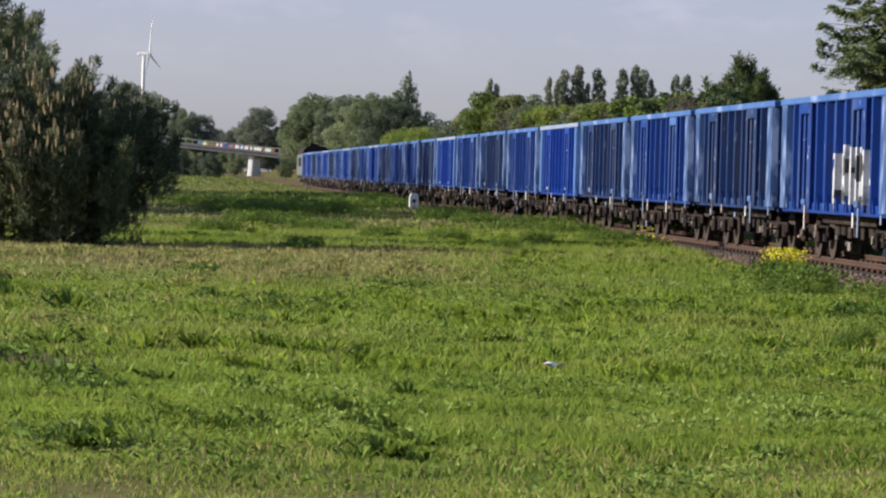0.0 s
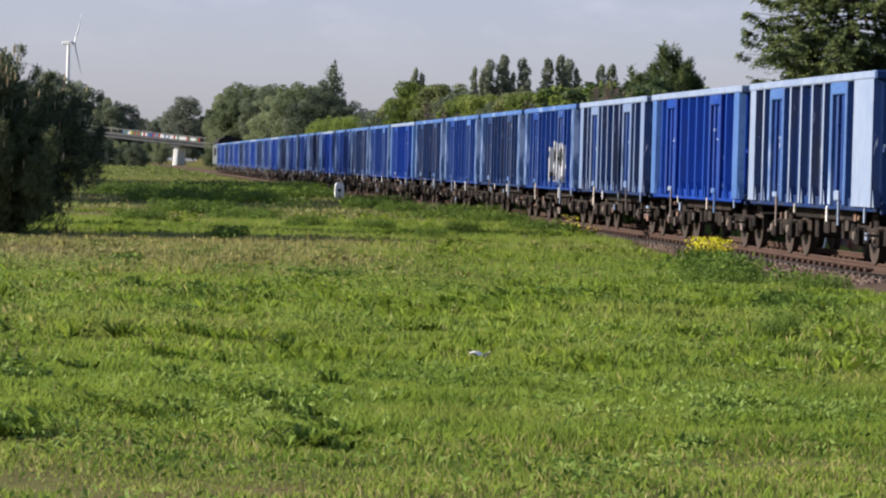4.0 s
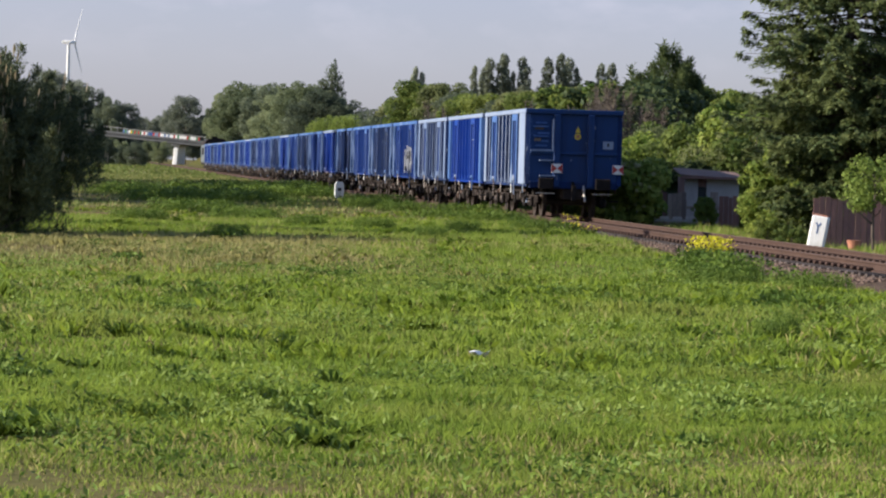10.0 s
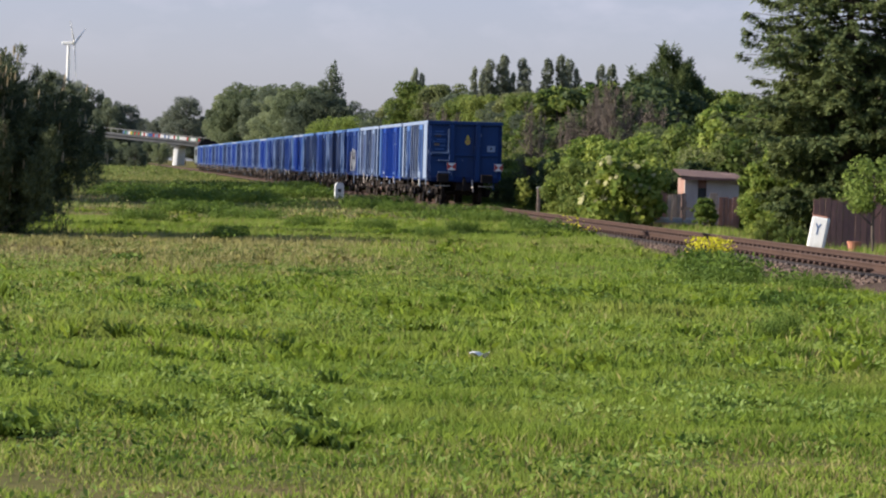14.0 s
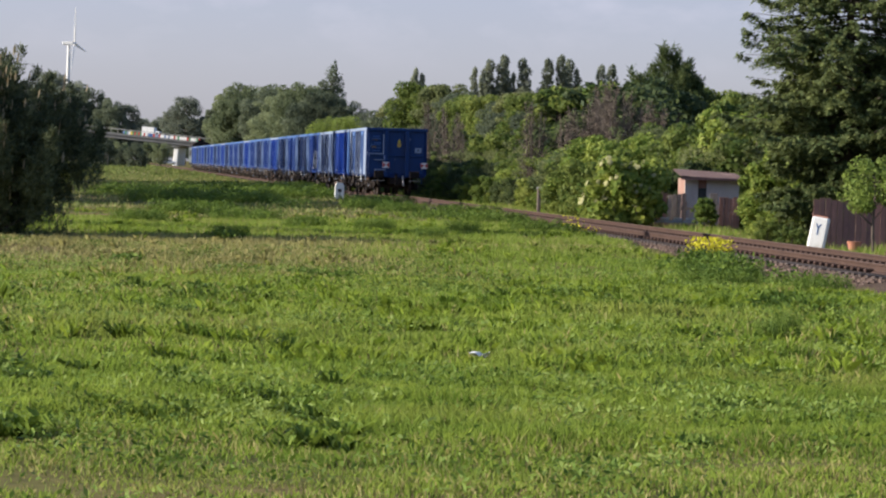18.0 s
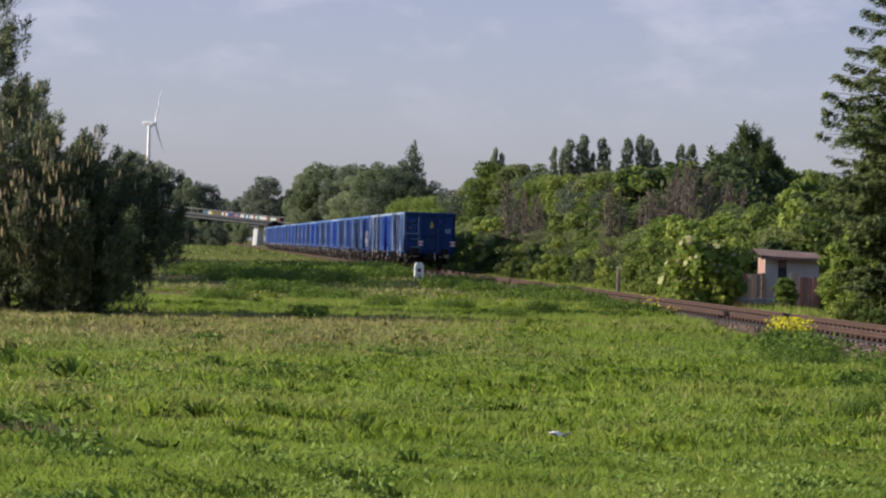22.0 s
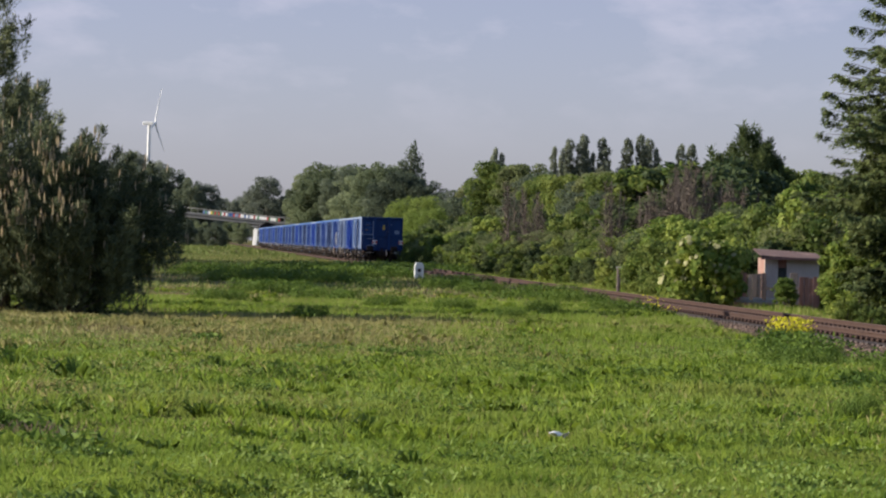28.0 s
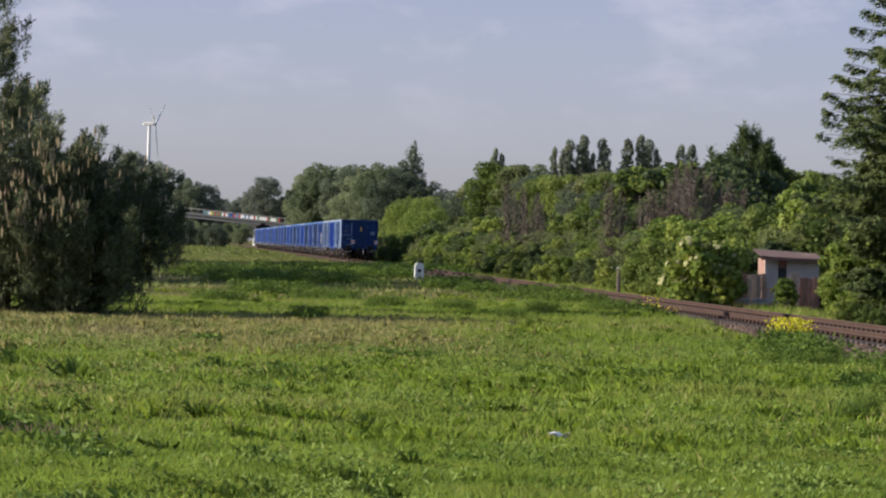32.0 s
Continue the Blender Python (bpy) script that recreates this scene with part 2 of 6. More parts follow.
M.update({
    "blue": material("wagon_paint_blue", (0.0045, 0.0300, 0.1713), (0.0052, 0.0230, 0.1224), rough=0.55, spec=0.12, scale=0.6, fine=5, bump=0.05,
                     stain=(0.022, 0.03, 0.07), stain_scale=0.9, stretch=(1, 1, 0.35), stain_at=(0.54, 0.76), chips=(0.20, 0.25, 0.36), chip_at=(0.70, 0.73)),
    # weathered dark blue; also paints shade on rib flanks of tail and faded wagons
    "blue_dark": material("wagon_paint_weathered_and_shade", (0.0057, 0.0242, 0.1006), (0.0067, 0.0184, 0.0679), rough=0.55, spec=0.12, scale=0.6, fine=5, bump=0.05,
                          stain=(0.024, 0.028, 0.048), stain_scale=1.0, stretch=(1, 1, 0.3), stain_at=(0.5, 0.75), chips=(0.18, 0.21, 0.28), chip_at=(0.68, 0.72)),
    "blue_tail": material("wagon_paint_end", (0.0095, 0.0370, 0.1250), (0.0100, 0.0300, 0.0930), rough=0.55, spec=0.2, scale=0.6, fine=5, bump=0.05,
                          stain=(0.022, 0.03, 0.065), stain_scale=0.9, stretch=(1, 1, 0.35), stain_at=(0.52, 0.76), chips=(0.16, 0.19, 0.27), chip_at=(0.7, 0.73)),
    "blue_fresh": material("wagon_paint_fresh", (0.0029, 0.0307, 0.2258), (0.0032, 0.0237, 0.1618), rough=0.55, spec=0.12, scale=0.6, fine=5, bump=0.04,
                           stain=(0.018, 0.03, 0.10), stain_scale=0.8, stretch=(1, 1, 0.35), stain_at=(0.6, 0.8), chips=(0.24, 0.30, 0.42), chip_at=(0.72, 0.74)),
    "blue_pale": material("wagon_post_paint", (0.0260, 0.0600, 0.1500), (0.0150, 0.0400, 0.1150), rough=0.55, spec=0.22, scale=1.2, fine=9, bump=0.05,
                          stain=(0.13, 0.18, 0.31), stain_scale=4.0, stretch=(1, 1, 0.4), stain_at=(0.46, 0.62)),
    # rib blues slightly lighter than the panels, with sunlight put into the colour
    "rib_blue": material("rib_paint_blue", (0.0064, 0.0342, 0.1713), (0.0048, 0.0248, 0.1224), rough=0.55, spec=0.12, scale=0.9, fine=7, bump=0.05, stain=(0.04, 0.07, 0.16), stain_scale=1.3, stretch=(1, 1, 0.3), stain_at=(0.5, 0.75), chips=(0.26, 0.30, 0.38), chip_at=(0.66, 0.69)),
    "rib_fresh": material("rib_paint_fresh", (0.0038, 0.0351, 0.2195), (0.0029, 0.0248, 0.1568), rough=0.55, spec=0.12, scale=0.9, fine=7, bump=0.05, stain=(0.03, 0.06, 0.18), stain_scale=1.3, stretch=(1, 1, 0.3), stain_at=(0.55, 0.8), chips=(0.28, 0.34, 0.44), chip_at=(0.69, 0.72)),
    "rib_dark": material("rib_paint_weathered", (0.0077, 0.0260, 0.0972), (0.0062, 0.0193, 0.0691), rough=0.55, spec=0.12, scale=0.9, fine=7, bump=0.05, stain=(0.03, 0.042, 0.08), stain_scale=1.3, stretch=(1, 1, 0.3), stain_at=(0.48, 0.72), chips=(0.24, 0.26, 0.31), chip_at=(0.65, 0.69)),
    "axle_cap": material("greasy_steel", (0.16, 0.125, 0.105), (0.05, 0.04, 0.034), rough=0.6, scale=6, fine=30, vary=0.9, spec=0.3),
    "rust_light": material("rusty_rod", (0.20, 0.11, 0.075), (0.09, 0.05, 0.035), rough=0.8, scale=6, fine=30, vary=0.8),
    "rim": material("wagon_rim_paint", (0.0544, 0.1156, 0.2720), (0.0272, 0.0714, 0.2040), rough=0.6, spec=0.18, scale=1, fine=8, bump=0.05, stain=(0.26, 0.33, 0.46), stain_scale=0.6),
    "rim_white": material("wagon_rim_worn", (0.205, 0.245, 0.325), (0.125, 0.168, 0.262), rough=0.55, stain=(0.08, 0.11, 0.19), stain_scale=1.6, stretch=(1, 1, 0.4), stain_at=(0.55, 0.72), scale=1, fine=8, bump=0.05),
    "under": material("underframe", (0.028, 0.021, 0.018), (0.008, 0.007, 0.0068), rough=0.85, spec=0.12, scale=2, fine=15, vary=0.6, stain=(0.065, 0.045, 0.034), stain_scale=2.0),
    "wheel": material("wheel_steel", (0.07, 0.052, 0.042), (0.03, 0.023, 0.019), rough=0.7, metal=0.2, spec=0.2),
    "steel_bright": material("worn_steel", (0.5, 0.45, 0.40), (0.32, 0.27, 0.22), rough=0.5, metal=0.6),
    "white": material("white_paint", (0.74, 0.73, 0.70), (0.60, 0.59, 0.55), rough=0.6, scale=2, fine=20, stain=(0.42, 0.40, 0.35), stain_scale=2.5),
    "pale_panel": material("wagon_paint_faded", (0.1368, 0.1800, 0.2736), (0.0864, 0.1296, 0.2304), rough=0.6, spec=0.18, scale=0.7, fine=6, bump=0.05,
                           stain=(0.07, 0.08, 0.13), stain_scale=1.1, stretch=(1, 1, 0.3), stain_at=(0.52, 0.76)),
    "spray_white": material("spray_white", (0.42, 0.42, 0.43), (0.30, 0.31, 0.34), rough=0.7, scale=2, fine=12, stain=(0.12, 0.13, 0.17), stain_scale=3.0, stain_at=(0.5, 0.68)),
    "red": material("red_paint", (0.42, 0.035, 0.03), (0.30, 0.03, 0.025), rough=0.5),
    "yellow_paint": material("yellow_paint", (0.62, 0.45, 0.03), (0.5, 0.35, 0.03), rough=0.5),
    "green_paint": material("green_paint", (0.05, 0.22, 0.09), (0.04, 0.16, 0.07), rough=0.5),
    "black": material("black_paint", (0.02, 0.02, 0.022), (0.035, 0.035, 0.035), rough=0.6),
    "rubbish": material("loco_grey_green", (0.09, 0.11, 0.11), (0.06, 0.075, 0.075), rough=0.5, stain=(0.05, 0.045, 0.04)),
    "concrete": material("concrete", (0.36, 0.35, 0.33), (0.26, 0.25, 0.235), rough=0.9, scale=0.5, fine=8, stain=(0.17, 0.16, 0.15), stain_scale=0.4),
    "concrete_dark": material("deck_soffit", (0.12, 0.12, 0.12), (0.085, 0.085, 0.085), rough=0.9, scale=0.5, fine=8),
    "board": material("grey_board", (0.2900, 0.2248, 0.1812), (0.1668, 0.1232, 0.1015), rough=0.9, scale=1.5, fine=22, vary=0.9, stretch=(1, 1, 0.2), bump=0.5),
    "board_red": material("redbrown_board", (0.2380, 0.1190, 0.0910), (0.1400, 0.0770, 0.0630), rough=0.85, scale=1.5, fine=22, vary=0.7, stretch=(1, 1, 0.2)),
    "roof_rust": material("rusty_sheet", (0.16, 0.085, 0.062), (0.09, 0.05, 0.04), rough=0.85, scale=1.2, fine=10, stain=(0.30, 0.19, 0.14), stain_scale=0.8),
    "plaster": material("plaster", (0.50, 0.45, 0.41), (0.36, 0.32, 0.295), rough=0.9, scale=1, fine=14, stain=(0.3, 0.26, 0.23), stain_scale=1.0),
    "render_pink": material("pink_plaster", (0.27, 0.15, 0.11), (0.19, 0.105, 0.08), rough=0.9, scale=1.5, fine=14, stain=(0.28, 0.19, 0.15), stain_scale=1.2),
    "brickred": material("terracotta", (0.42, 0.17, 0.10), (0.30, 0.12, 0.075), rough=0.85),
    "glass": material("dark_pane", (0.03, 0.035, 0.04), (0.05, 0.055, 0.06), rough=0.12, bump=0),
})


# ---- mesh tools ----
def mesh_from(name, verts, faces, mats, smooth=False, index=None):
    me = bpy.data.meshes.new(name)
    me.from_pydata([tuple(v) for v in verts], [], faces)
    for m in (mats if isinstance(mats, (list, tuple)) else [mats]):
        me.materials.append(m)
    if index is not None:
        me.polygons.foreach_set("material_index", index)
    if smooth:
        me.polygons.foreach_set("use_smooth", [True] * len(me.polygons))
    me.update()
    return me


def polys(name, verts, size, mats, smooth=False, index=None):
    """A mesh of separate polygons with `size` corners each, from an array of corners in order."""
    me = bpy.data.meshes.new(name)
    v = np.ascontiguousarray(verts, dtype=np.float32).reshape(-1, 3)
    n, k = len(v), len(v) // size
    me.vertices.add(n)
    me.vertices.foreach_set("co", v.ravel())
    me.loops.add(n)
    me.loops.foreach_set("vertex_index", np.arange(n, dtype=np.int32))
    me.polygons.add(k)
    me.polygons.foreach_set("loop_start", np.arange(0, n, size, dtype=np.int32))
    me.polygons.foreach_set("loop_total", np.full(k, size, dtype=np.int32))
    for m in (mats if isinstance(mats, (list, tuple)) else [mats]):
        me.materials.append(m)
    if index is not None:
        me.polygons.foreach_set("material_index", np.asarray(index, dtype=np.int32))
    me.update(calc_edges=True)
    return me


def bm_box(bm, x0, x1, y0, y1, z0, z1, bevel=0.0):
    vs = [bm.verts.new(p) for p in ((x0, y0, z0), (x1, y0, z0), (x1, y1, z0), (x0, y1, z0), (x0, y0, z1), (x1, y0, z1), (x1, y1, z1), (x0, y1, z1))]
    fs = [bm.faces.new([vs[i] for i in f]) for f in ((3, 2, 1, 0), (4, 5, 6, 7), (0, 1, 5, 4), (1, 2, 6, 5), (2, 3, 7, 6), (3, 0, 4, 7))]
    if bevel:
        edges = list({e for f in fs for e in f.edges})
        bmesh.ops.bevel(bm, geom=edges, offset=bevel, segments=1, affect="EDGES", profile=0.5)
    return bm


def box(x0, x1, y0, y1, z0, z1, bevel=0.0):
    return bm_box(bmesh.new(), x0, x1, y0, y1, z0, z1, bevel)


def tube(bm, a, b, ra, rb=None, sides=8, caps=True):
    a, b, rb = Vector(a), Vector(b), ra if rb is None else rb
    q = (b - a).to_track_quat("Z", "Y")
    rings = []
    for p, r in ((a, ra), (b, rb)):
        rings.append([bm.verts.new(p + q @ Vector((r * math.cos(2 * math.pi * i / sides), r * math.sin(2 * math.pi * i / sides), 0))) for i in range(sides)])
    for i in range(sides):
        j = (i + 1) % sides
        bm.faces.new((rings[0][i], rings[0][j], rings[1][j], rings[1][i]))
    if caps:
        bm.faces.new(rings[0][::-1])
        bm.faces.new(rings[1])
    return bm


def rod(a, b, ra, rb=None, sides=8):
    return tube(bmesh.new(), a, b, ra, rb, sides)


def lathe(bm, axis_y, profile, centre, sides=16):
    """Turned about a line along x (axis_y False) through centre: profile of (offset along x, radius)."""
    rings = []
    for o, r in profile:
        rings.append([bm.verts.new((centre[0] + o, centre[1] + r * math.cos(2 * math.pi * i / sides), centre[2] + r * math.sin(2 * math.pi * i / sides))) for i in range(sides)])
    for p, q in zip(rings, rings[1:]):
        for i in range(sides):
            j = (i + 1) % sides
            bm.faces.new((p[i], p[j], q[j], q[i]))
    bm.faces.new(rings[0][::-1])
    bm.faces.new(rings[-1])
    return bm


def part(name, bm, mat, parent, label="", faces=None):
    me = bpy.data.meshes.new(name)
    bmesh.ops.recalc_face_normals(bm, faces=bm.faces)
    bm.to_mesh(me)
    bm.free()
    me.materials.append(mat)
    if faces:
        # a second, lighter colour on sideways faces; the flanks' darker one paints their shade
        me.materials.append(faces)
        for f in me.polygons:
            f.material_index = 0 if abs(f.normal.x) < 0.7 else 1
    ob = new(name, me)
    ob.parent = parent
    if label:
        ob["label"] = label
    return ob


def solid(name, bm, mat, label="", category="", group="", kind=""):
    ob = part(name, bm, mat, None)
    return tagged(ob, label, category, group, kind)


def thing(name, label, category, group="", kind=""):
    return tagged(new(name), label, category, group, kind)


def along(bearing, distance, z=0.0):
    """A place by its bearing from the camera and its distance in front of it."""
    return Vector((distance * math.tan(radians(bearing)), distance, z))


def lattice(x, y, scale, seed=0):
    """Smooth value noise in 0..1 over arrays of places."""
    u, v = np.asarray(x) / scale + 1000, np.asarray(y) / scale + 1000
    i, j = np.floor(u).astype(np.int64), np.floor(v).astype(np.int64)
    a, b = u - i, v - j
    a, b = a * a * (3 - 2 * a), b * b * (3 - 2 * b)

    def h(p, q):
        k = (p * 374761393 + q * 668265263 + seed * 974711) & 0x7FFFFFFF
        k = ((k ^ (k >> 13)) * 1274126177) & 0x7FFFFFFF
        return ((k ^ (k >> 16)) & 0xFFFF) / 65535.0
    return (h(i, j) * (1 - a) + h(i + 1, j) * a) * (1 - b) + (h(i, j + 1) * (1 - a) + h(i + 1, j + 1) * a) * b


# ---- the track's line ----
TRACK_X0, TRACK_ANGLE = 14.45, 0.08698
TRACK_TURN = math.degrees(TRACK_ANGLE)
AHEAD = Vector((-math.sin(TRACK_ANGLE), math.cos(TRACK_ANGLE), 0))
ASIDE = Vector((math.cos(TRACK_ANGLE), math.sin(TRACK_ANGLE), 0))


def on_track(q, side=0.0, z=0.0):
    return Vector((TRACK_X0, 0, z)) + AHEAD * q + ASIDE * side


def side_of_track(x, y):
    return (np.asarray(x) - TRACK_X0) * ASIDE.x + np.asarray(y) * ASIDE.y


FIELD_Z = -0.27


def ground_z(x, y):
    """Height of the open ground: a gently uneven meadow, a low bank under the track."""
    x, y = np.asarray(x, dtype=float), np.asarray(y, dtype=float)
    d = np.sqrt(x * x + y * y)
    amp = np.clip(1.6 - d / 160.0, 0.15, 1.0)
    z = FIELD_Z + (lattice(x, y, 9.0, 3) - 0.5) * 0.16 * amp + (lattice(x, y, 2.7, 5) - 0.5) * 0.10 * amp + (lattice(x, y, 0.8, 6) - 0.5) * 0.07 * np.clip(amp - 0.3, 0, 1)
    s = side_of_track(x, y)
    bank = np.clip((3.6 - np.abs(s)) / 1.6, 0, 1)
    z = z * (1 - bank) + (-0.42) * bank
    q = y * AHEAD.y + (x - TRACK_X0) * AHEAD.x
    rise = np.clip((s + 9.0) / 6.0, 0, 1) * (s < 0) * np.clip((q - 80.0) / 12.0, 0, 1)
    z = z * (1 - rise) + (-0.16) * rise * (s < -1.9) + (s >= -1.9) * rise * z
    return z - np.clip((s - 4.0) / 3.0, 0, 1) * 0.25


def build_ground():
    xs = np.concatenate([np.array([-6000, -2500, -1000, -400, -200, -120]), np.arange(-80, -12, 0.8), np.arange(-12, 12, 0.3), np.arange(12, 80.1, 0.8), np.array([120, 200, 400, 1000, 2500, 6000])])
    ys = np.concatenate([np.array([-6000, -2000, -600, -200, -80, -30]), np.arange(-10, 18, 1.0), np.arange(18, 62, 0.3), np.arange(62, 160.1, 0.8), np.arange(162, 420, 4), np.array([460, 520, 600, 700, 850, 1000, 1300, 1700, 2500, 4000, 7000])])
    gx, gy = np.meshgrid(xs, ys)
    gz = ground_z(gx, gy)
    w = len(xs)
    v = np.stack([gx, gy, gz], -1).reshape(-1, 3)
    k = (np.arange(len(ys) - 1)[:, None] * w + np.arange(w - 1)[None, :]).ravel()
    f = np.stack([k, k + 1, k + 1 + w, k + w], -1)
    tagged(new("ground", mesh_from("ground", v, f.tolist(), M["soil"], smooth=True)), "green and straw-coloured meadow ground beside the railway", "ground", kind="structure")


build_ground()


# ---- foliage tools ----
def unit(v):
    return v / np.maximum(np.linalg.norm(v, axis=-1, keepdims=True), 1e-9)


def leaf_quads(rng, c, nrm, size, slim=0.6, jitter=0.9, hang=None):
    """Rhombic leaves at c: facing roughly nrm, long axis at random or along hang."""
    n = len(c)
    nn = unit(nrm + rng.normal(0, jitter, (n, 3)))
    a = rng.normal(0, 1, (n, 3)) if hang is None else hang + rng.normal(0, 0.35, (n, 3))
    a = unit(a - nn * (a * nn).sum(1, keepdims=True))
    b = np.cross(nn, a)
    s = (size * rng.uniform(0.6, 1.4, (n, 1)))
    a, b = a * s, b * s * slim
    return np.stack([c - a, c + b * 0.9 - a * 0.1, c + a, c - b * 0.9 - a * 0.1], 1)


def blob_points(rng, blobs, n):
    """Points on and in a heap of ellipsoids, none deep inside another; and outward ways."""
    bl = np.array(blobs, dtype=float)
    area = (bl[:, 3] * bl[:, 4] + bl[:, 4] * bl[:, 5] + bl[:, 3] * bl[:, 5])
    pick = rng.choice(len(bl), size=int(n * 1.6), p=area / area.sum())
    d = unit(rng.normal(0, 1, (len(pick), 3)))
    r = rng.uniform(0.58, 1.18, (len(pick), 1)) ** 0.8
    p = bl[pick, :3] + d * r * bl[pick, 3:6]
    keep = np.ones(len(p), bool)
    for b in bl:
        keep &= (((p - b[:3]) / b[3:6]) ** 2).sum(1) > 0.36
    p, d = p[keep][:n], unit(d[keep] / bl[pick[keep], 3:6])[:n]
    return p, d


def limbs(rng, h, r0, targets, start=0.3, bend=0.12, sides=6):
    """A tapered trunk with limbs that reach to the targets."""
    bm = bmesh.new()
    pts = [Vector((0, 0, -0.3))]
    for i in range(1, 6):
        pts.append(Vector((rng.normal(0, bend * h * 0.03), rng.normal(0, bend * h * 0.03), h * i / 5)))
    rad = [r0 * (1 - 0.17 * i) for i in range(6)]
    for i in range(5):
        tube(bm, pts[i], pts[i + 1], rad[i], rad[i + 1], sides, caps=False)
    for t in targets:
        t = Vector(t)
        z = min(max(h * start, t.z - abs(t.xy.length) * 0.9), h * 0.92)
        i = min(int(z / h * 5), 4)
        a = pts[i].lerp(pts[i + 1], z / h * 5 - i)
        m = a.lerp(t, 0.5) + Vector((0, 0, -0.06 * h * 0.3))
        r = r0 * 0.32
        tube(bm, a, m, r, r * 0.6, 5, caps=False)
        tube(bm, m, t, r * 0.6, r * 0.15, 4, caps=False)
    return bm


def tree(name, label, category, seed, h, radius, leaf_mat, n, leaf, trunk_r=0.18, clear=0.2, blobs=None, count=22, shape="round", group="", jitter=0.4, hang=None, slim=0.6, lump=(0.2, 0.36)):
    rng = np.random.default_rng(seed)
    t = thing(name, label, category, group)
    if blobs is None:
        blobs = []
        for i in range(count):
            a, u = rng.uniform(0, 2 * math.pi), rng.uniform(0.0, 1.0)
            if shape == "column":
                z = h * (clear + (1 - clear) * (0.04 + 0.93 * (i + 0.5) / count))
                prof = radius * (0.2 + 0.8 * math.sin(math.pi * (0.1 + 0.84 * (z / h))) ** 0.9) * rng.uniform(0.75, 1.2)
                k = prof * rng.uniform(0.1, 0.55)
                s = prof * rng.uniform(0.42, 0.75)
                blobs.append((k * math.cos(a), k * math.sin(a), z, s, s, h * rng.uniform(0.02, 0.05)))
            elif shape == "cone":
                z = h * (clear + (1 - clear) * (0.03 + 0.9 * u))
                prof = radius * (1.03 - (z / h)) ** 0.8
                k = prof * rng.uniform(0.05, 0.75)
                blobs.append((k * math.cos(a), k * math.sin(a), z, max(0.2, prof * 0.42), max(0.2, prof * 0.42), h * 0.08 + 0.1 * prof))
            else:
                z = h * (clear + (1 - clear) * (0.1 + 0.82 * u))
                w = (z / h - clear) / (1 - clear)
                prof = radius * (math.sin(math.pi * (0.15 + 0.75 * w))) ** 0.8
                k = prof * rng.uniform(0.3, 0.95)
                s = radius * rng.uniform(*lump)
                blobs.append((k * math.cos(a), k * math.sin(a), z, s, s, s * rng.uniform(0.65, 0.95)))
    p, d = blob_points(rng, blobs, n)
    q = leaf_quads(rng, p, d, leaf, slim, jitter, hang)
    crown = new("crown", polys("crown", q, 4, leaf_mat))
    crown.parent = t
    targets = [b[:3] for b in blobs if b[2] > h * 0.25][:14]
    part("trunk", limbs(rng, h * 0.86, trunk_r, targets), M["bark"], t)
    return t


def put(ob, place, turn=0.0, scale=1.0):
    ob.matrix_basis = Matrix.Translation(place) @ Matrix.Rotation(turn, 4, "Z") @ Matrix.Scale(scale, 4)
    return ob


def copy_at(ob, place, turn=0.0, scale=(1, 1, 1)):
    c = copy_thing(ob, Matrix.Identity(4))
    c.matrix_basis = Matrix.Translation(place) @ Matrix.Rotation(turn, 4, "Z") @ Matrix.Diagonal((*scale, 1))
    return c


def stand(bearing, distance, sink=0.05):
    p = along(bearing, distance)
    p.z = float(ground_z(p.x, p.y)) - sink
    return p


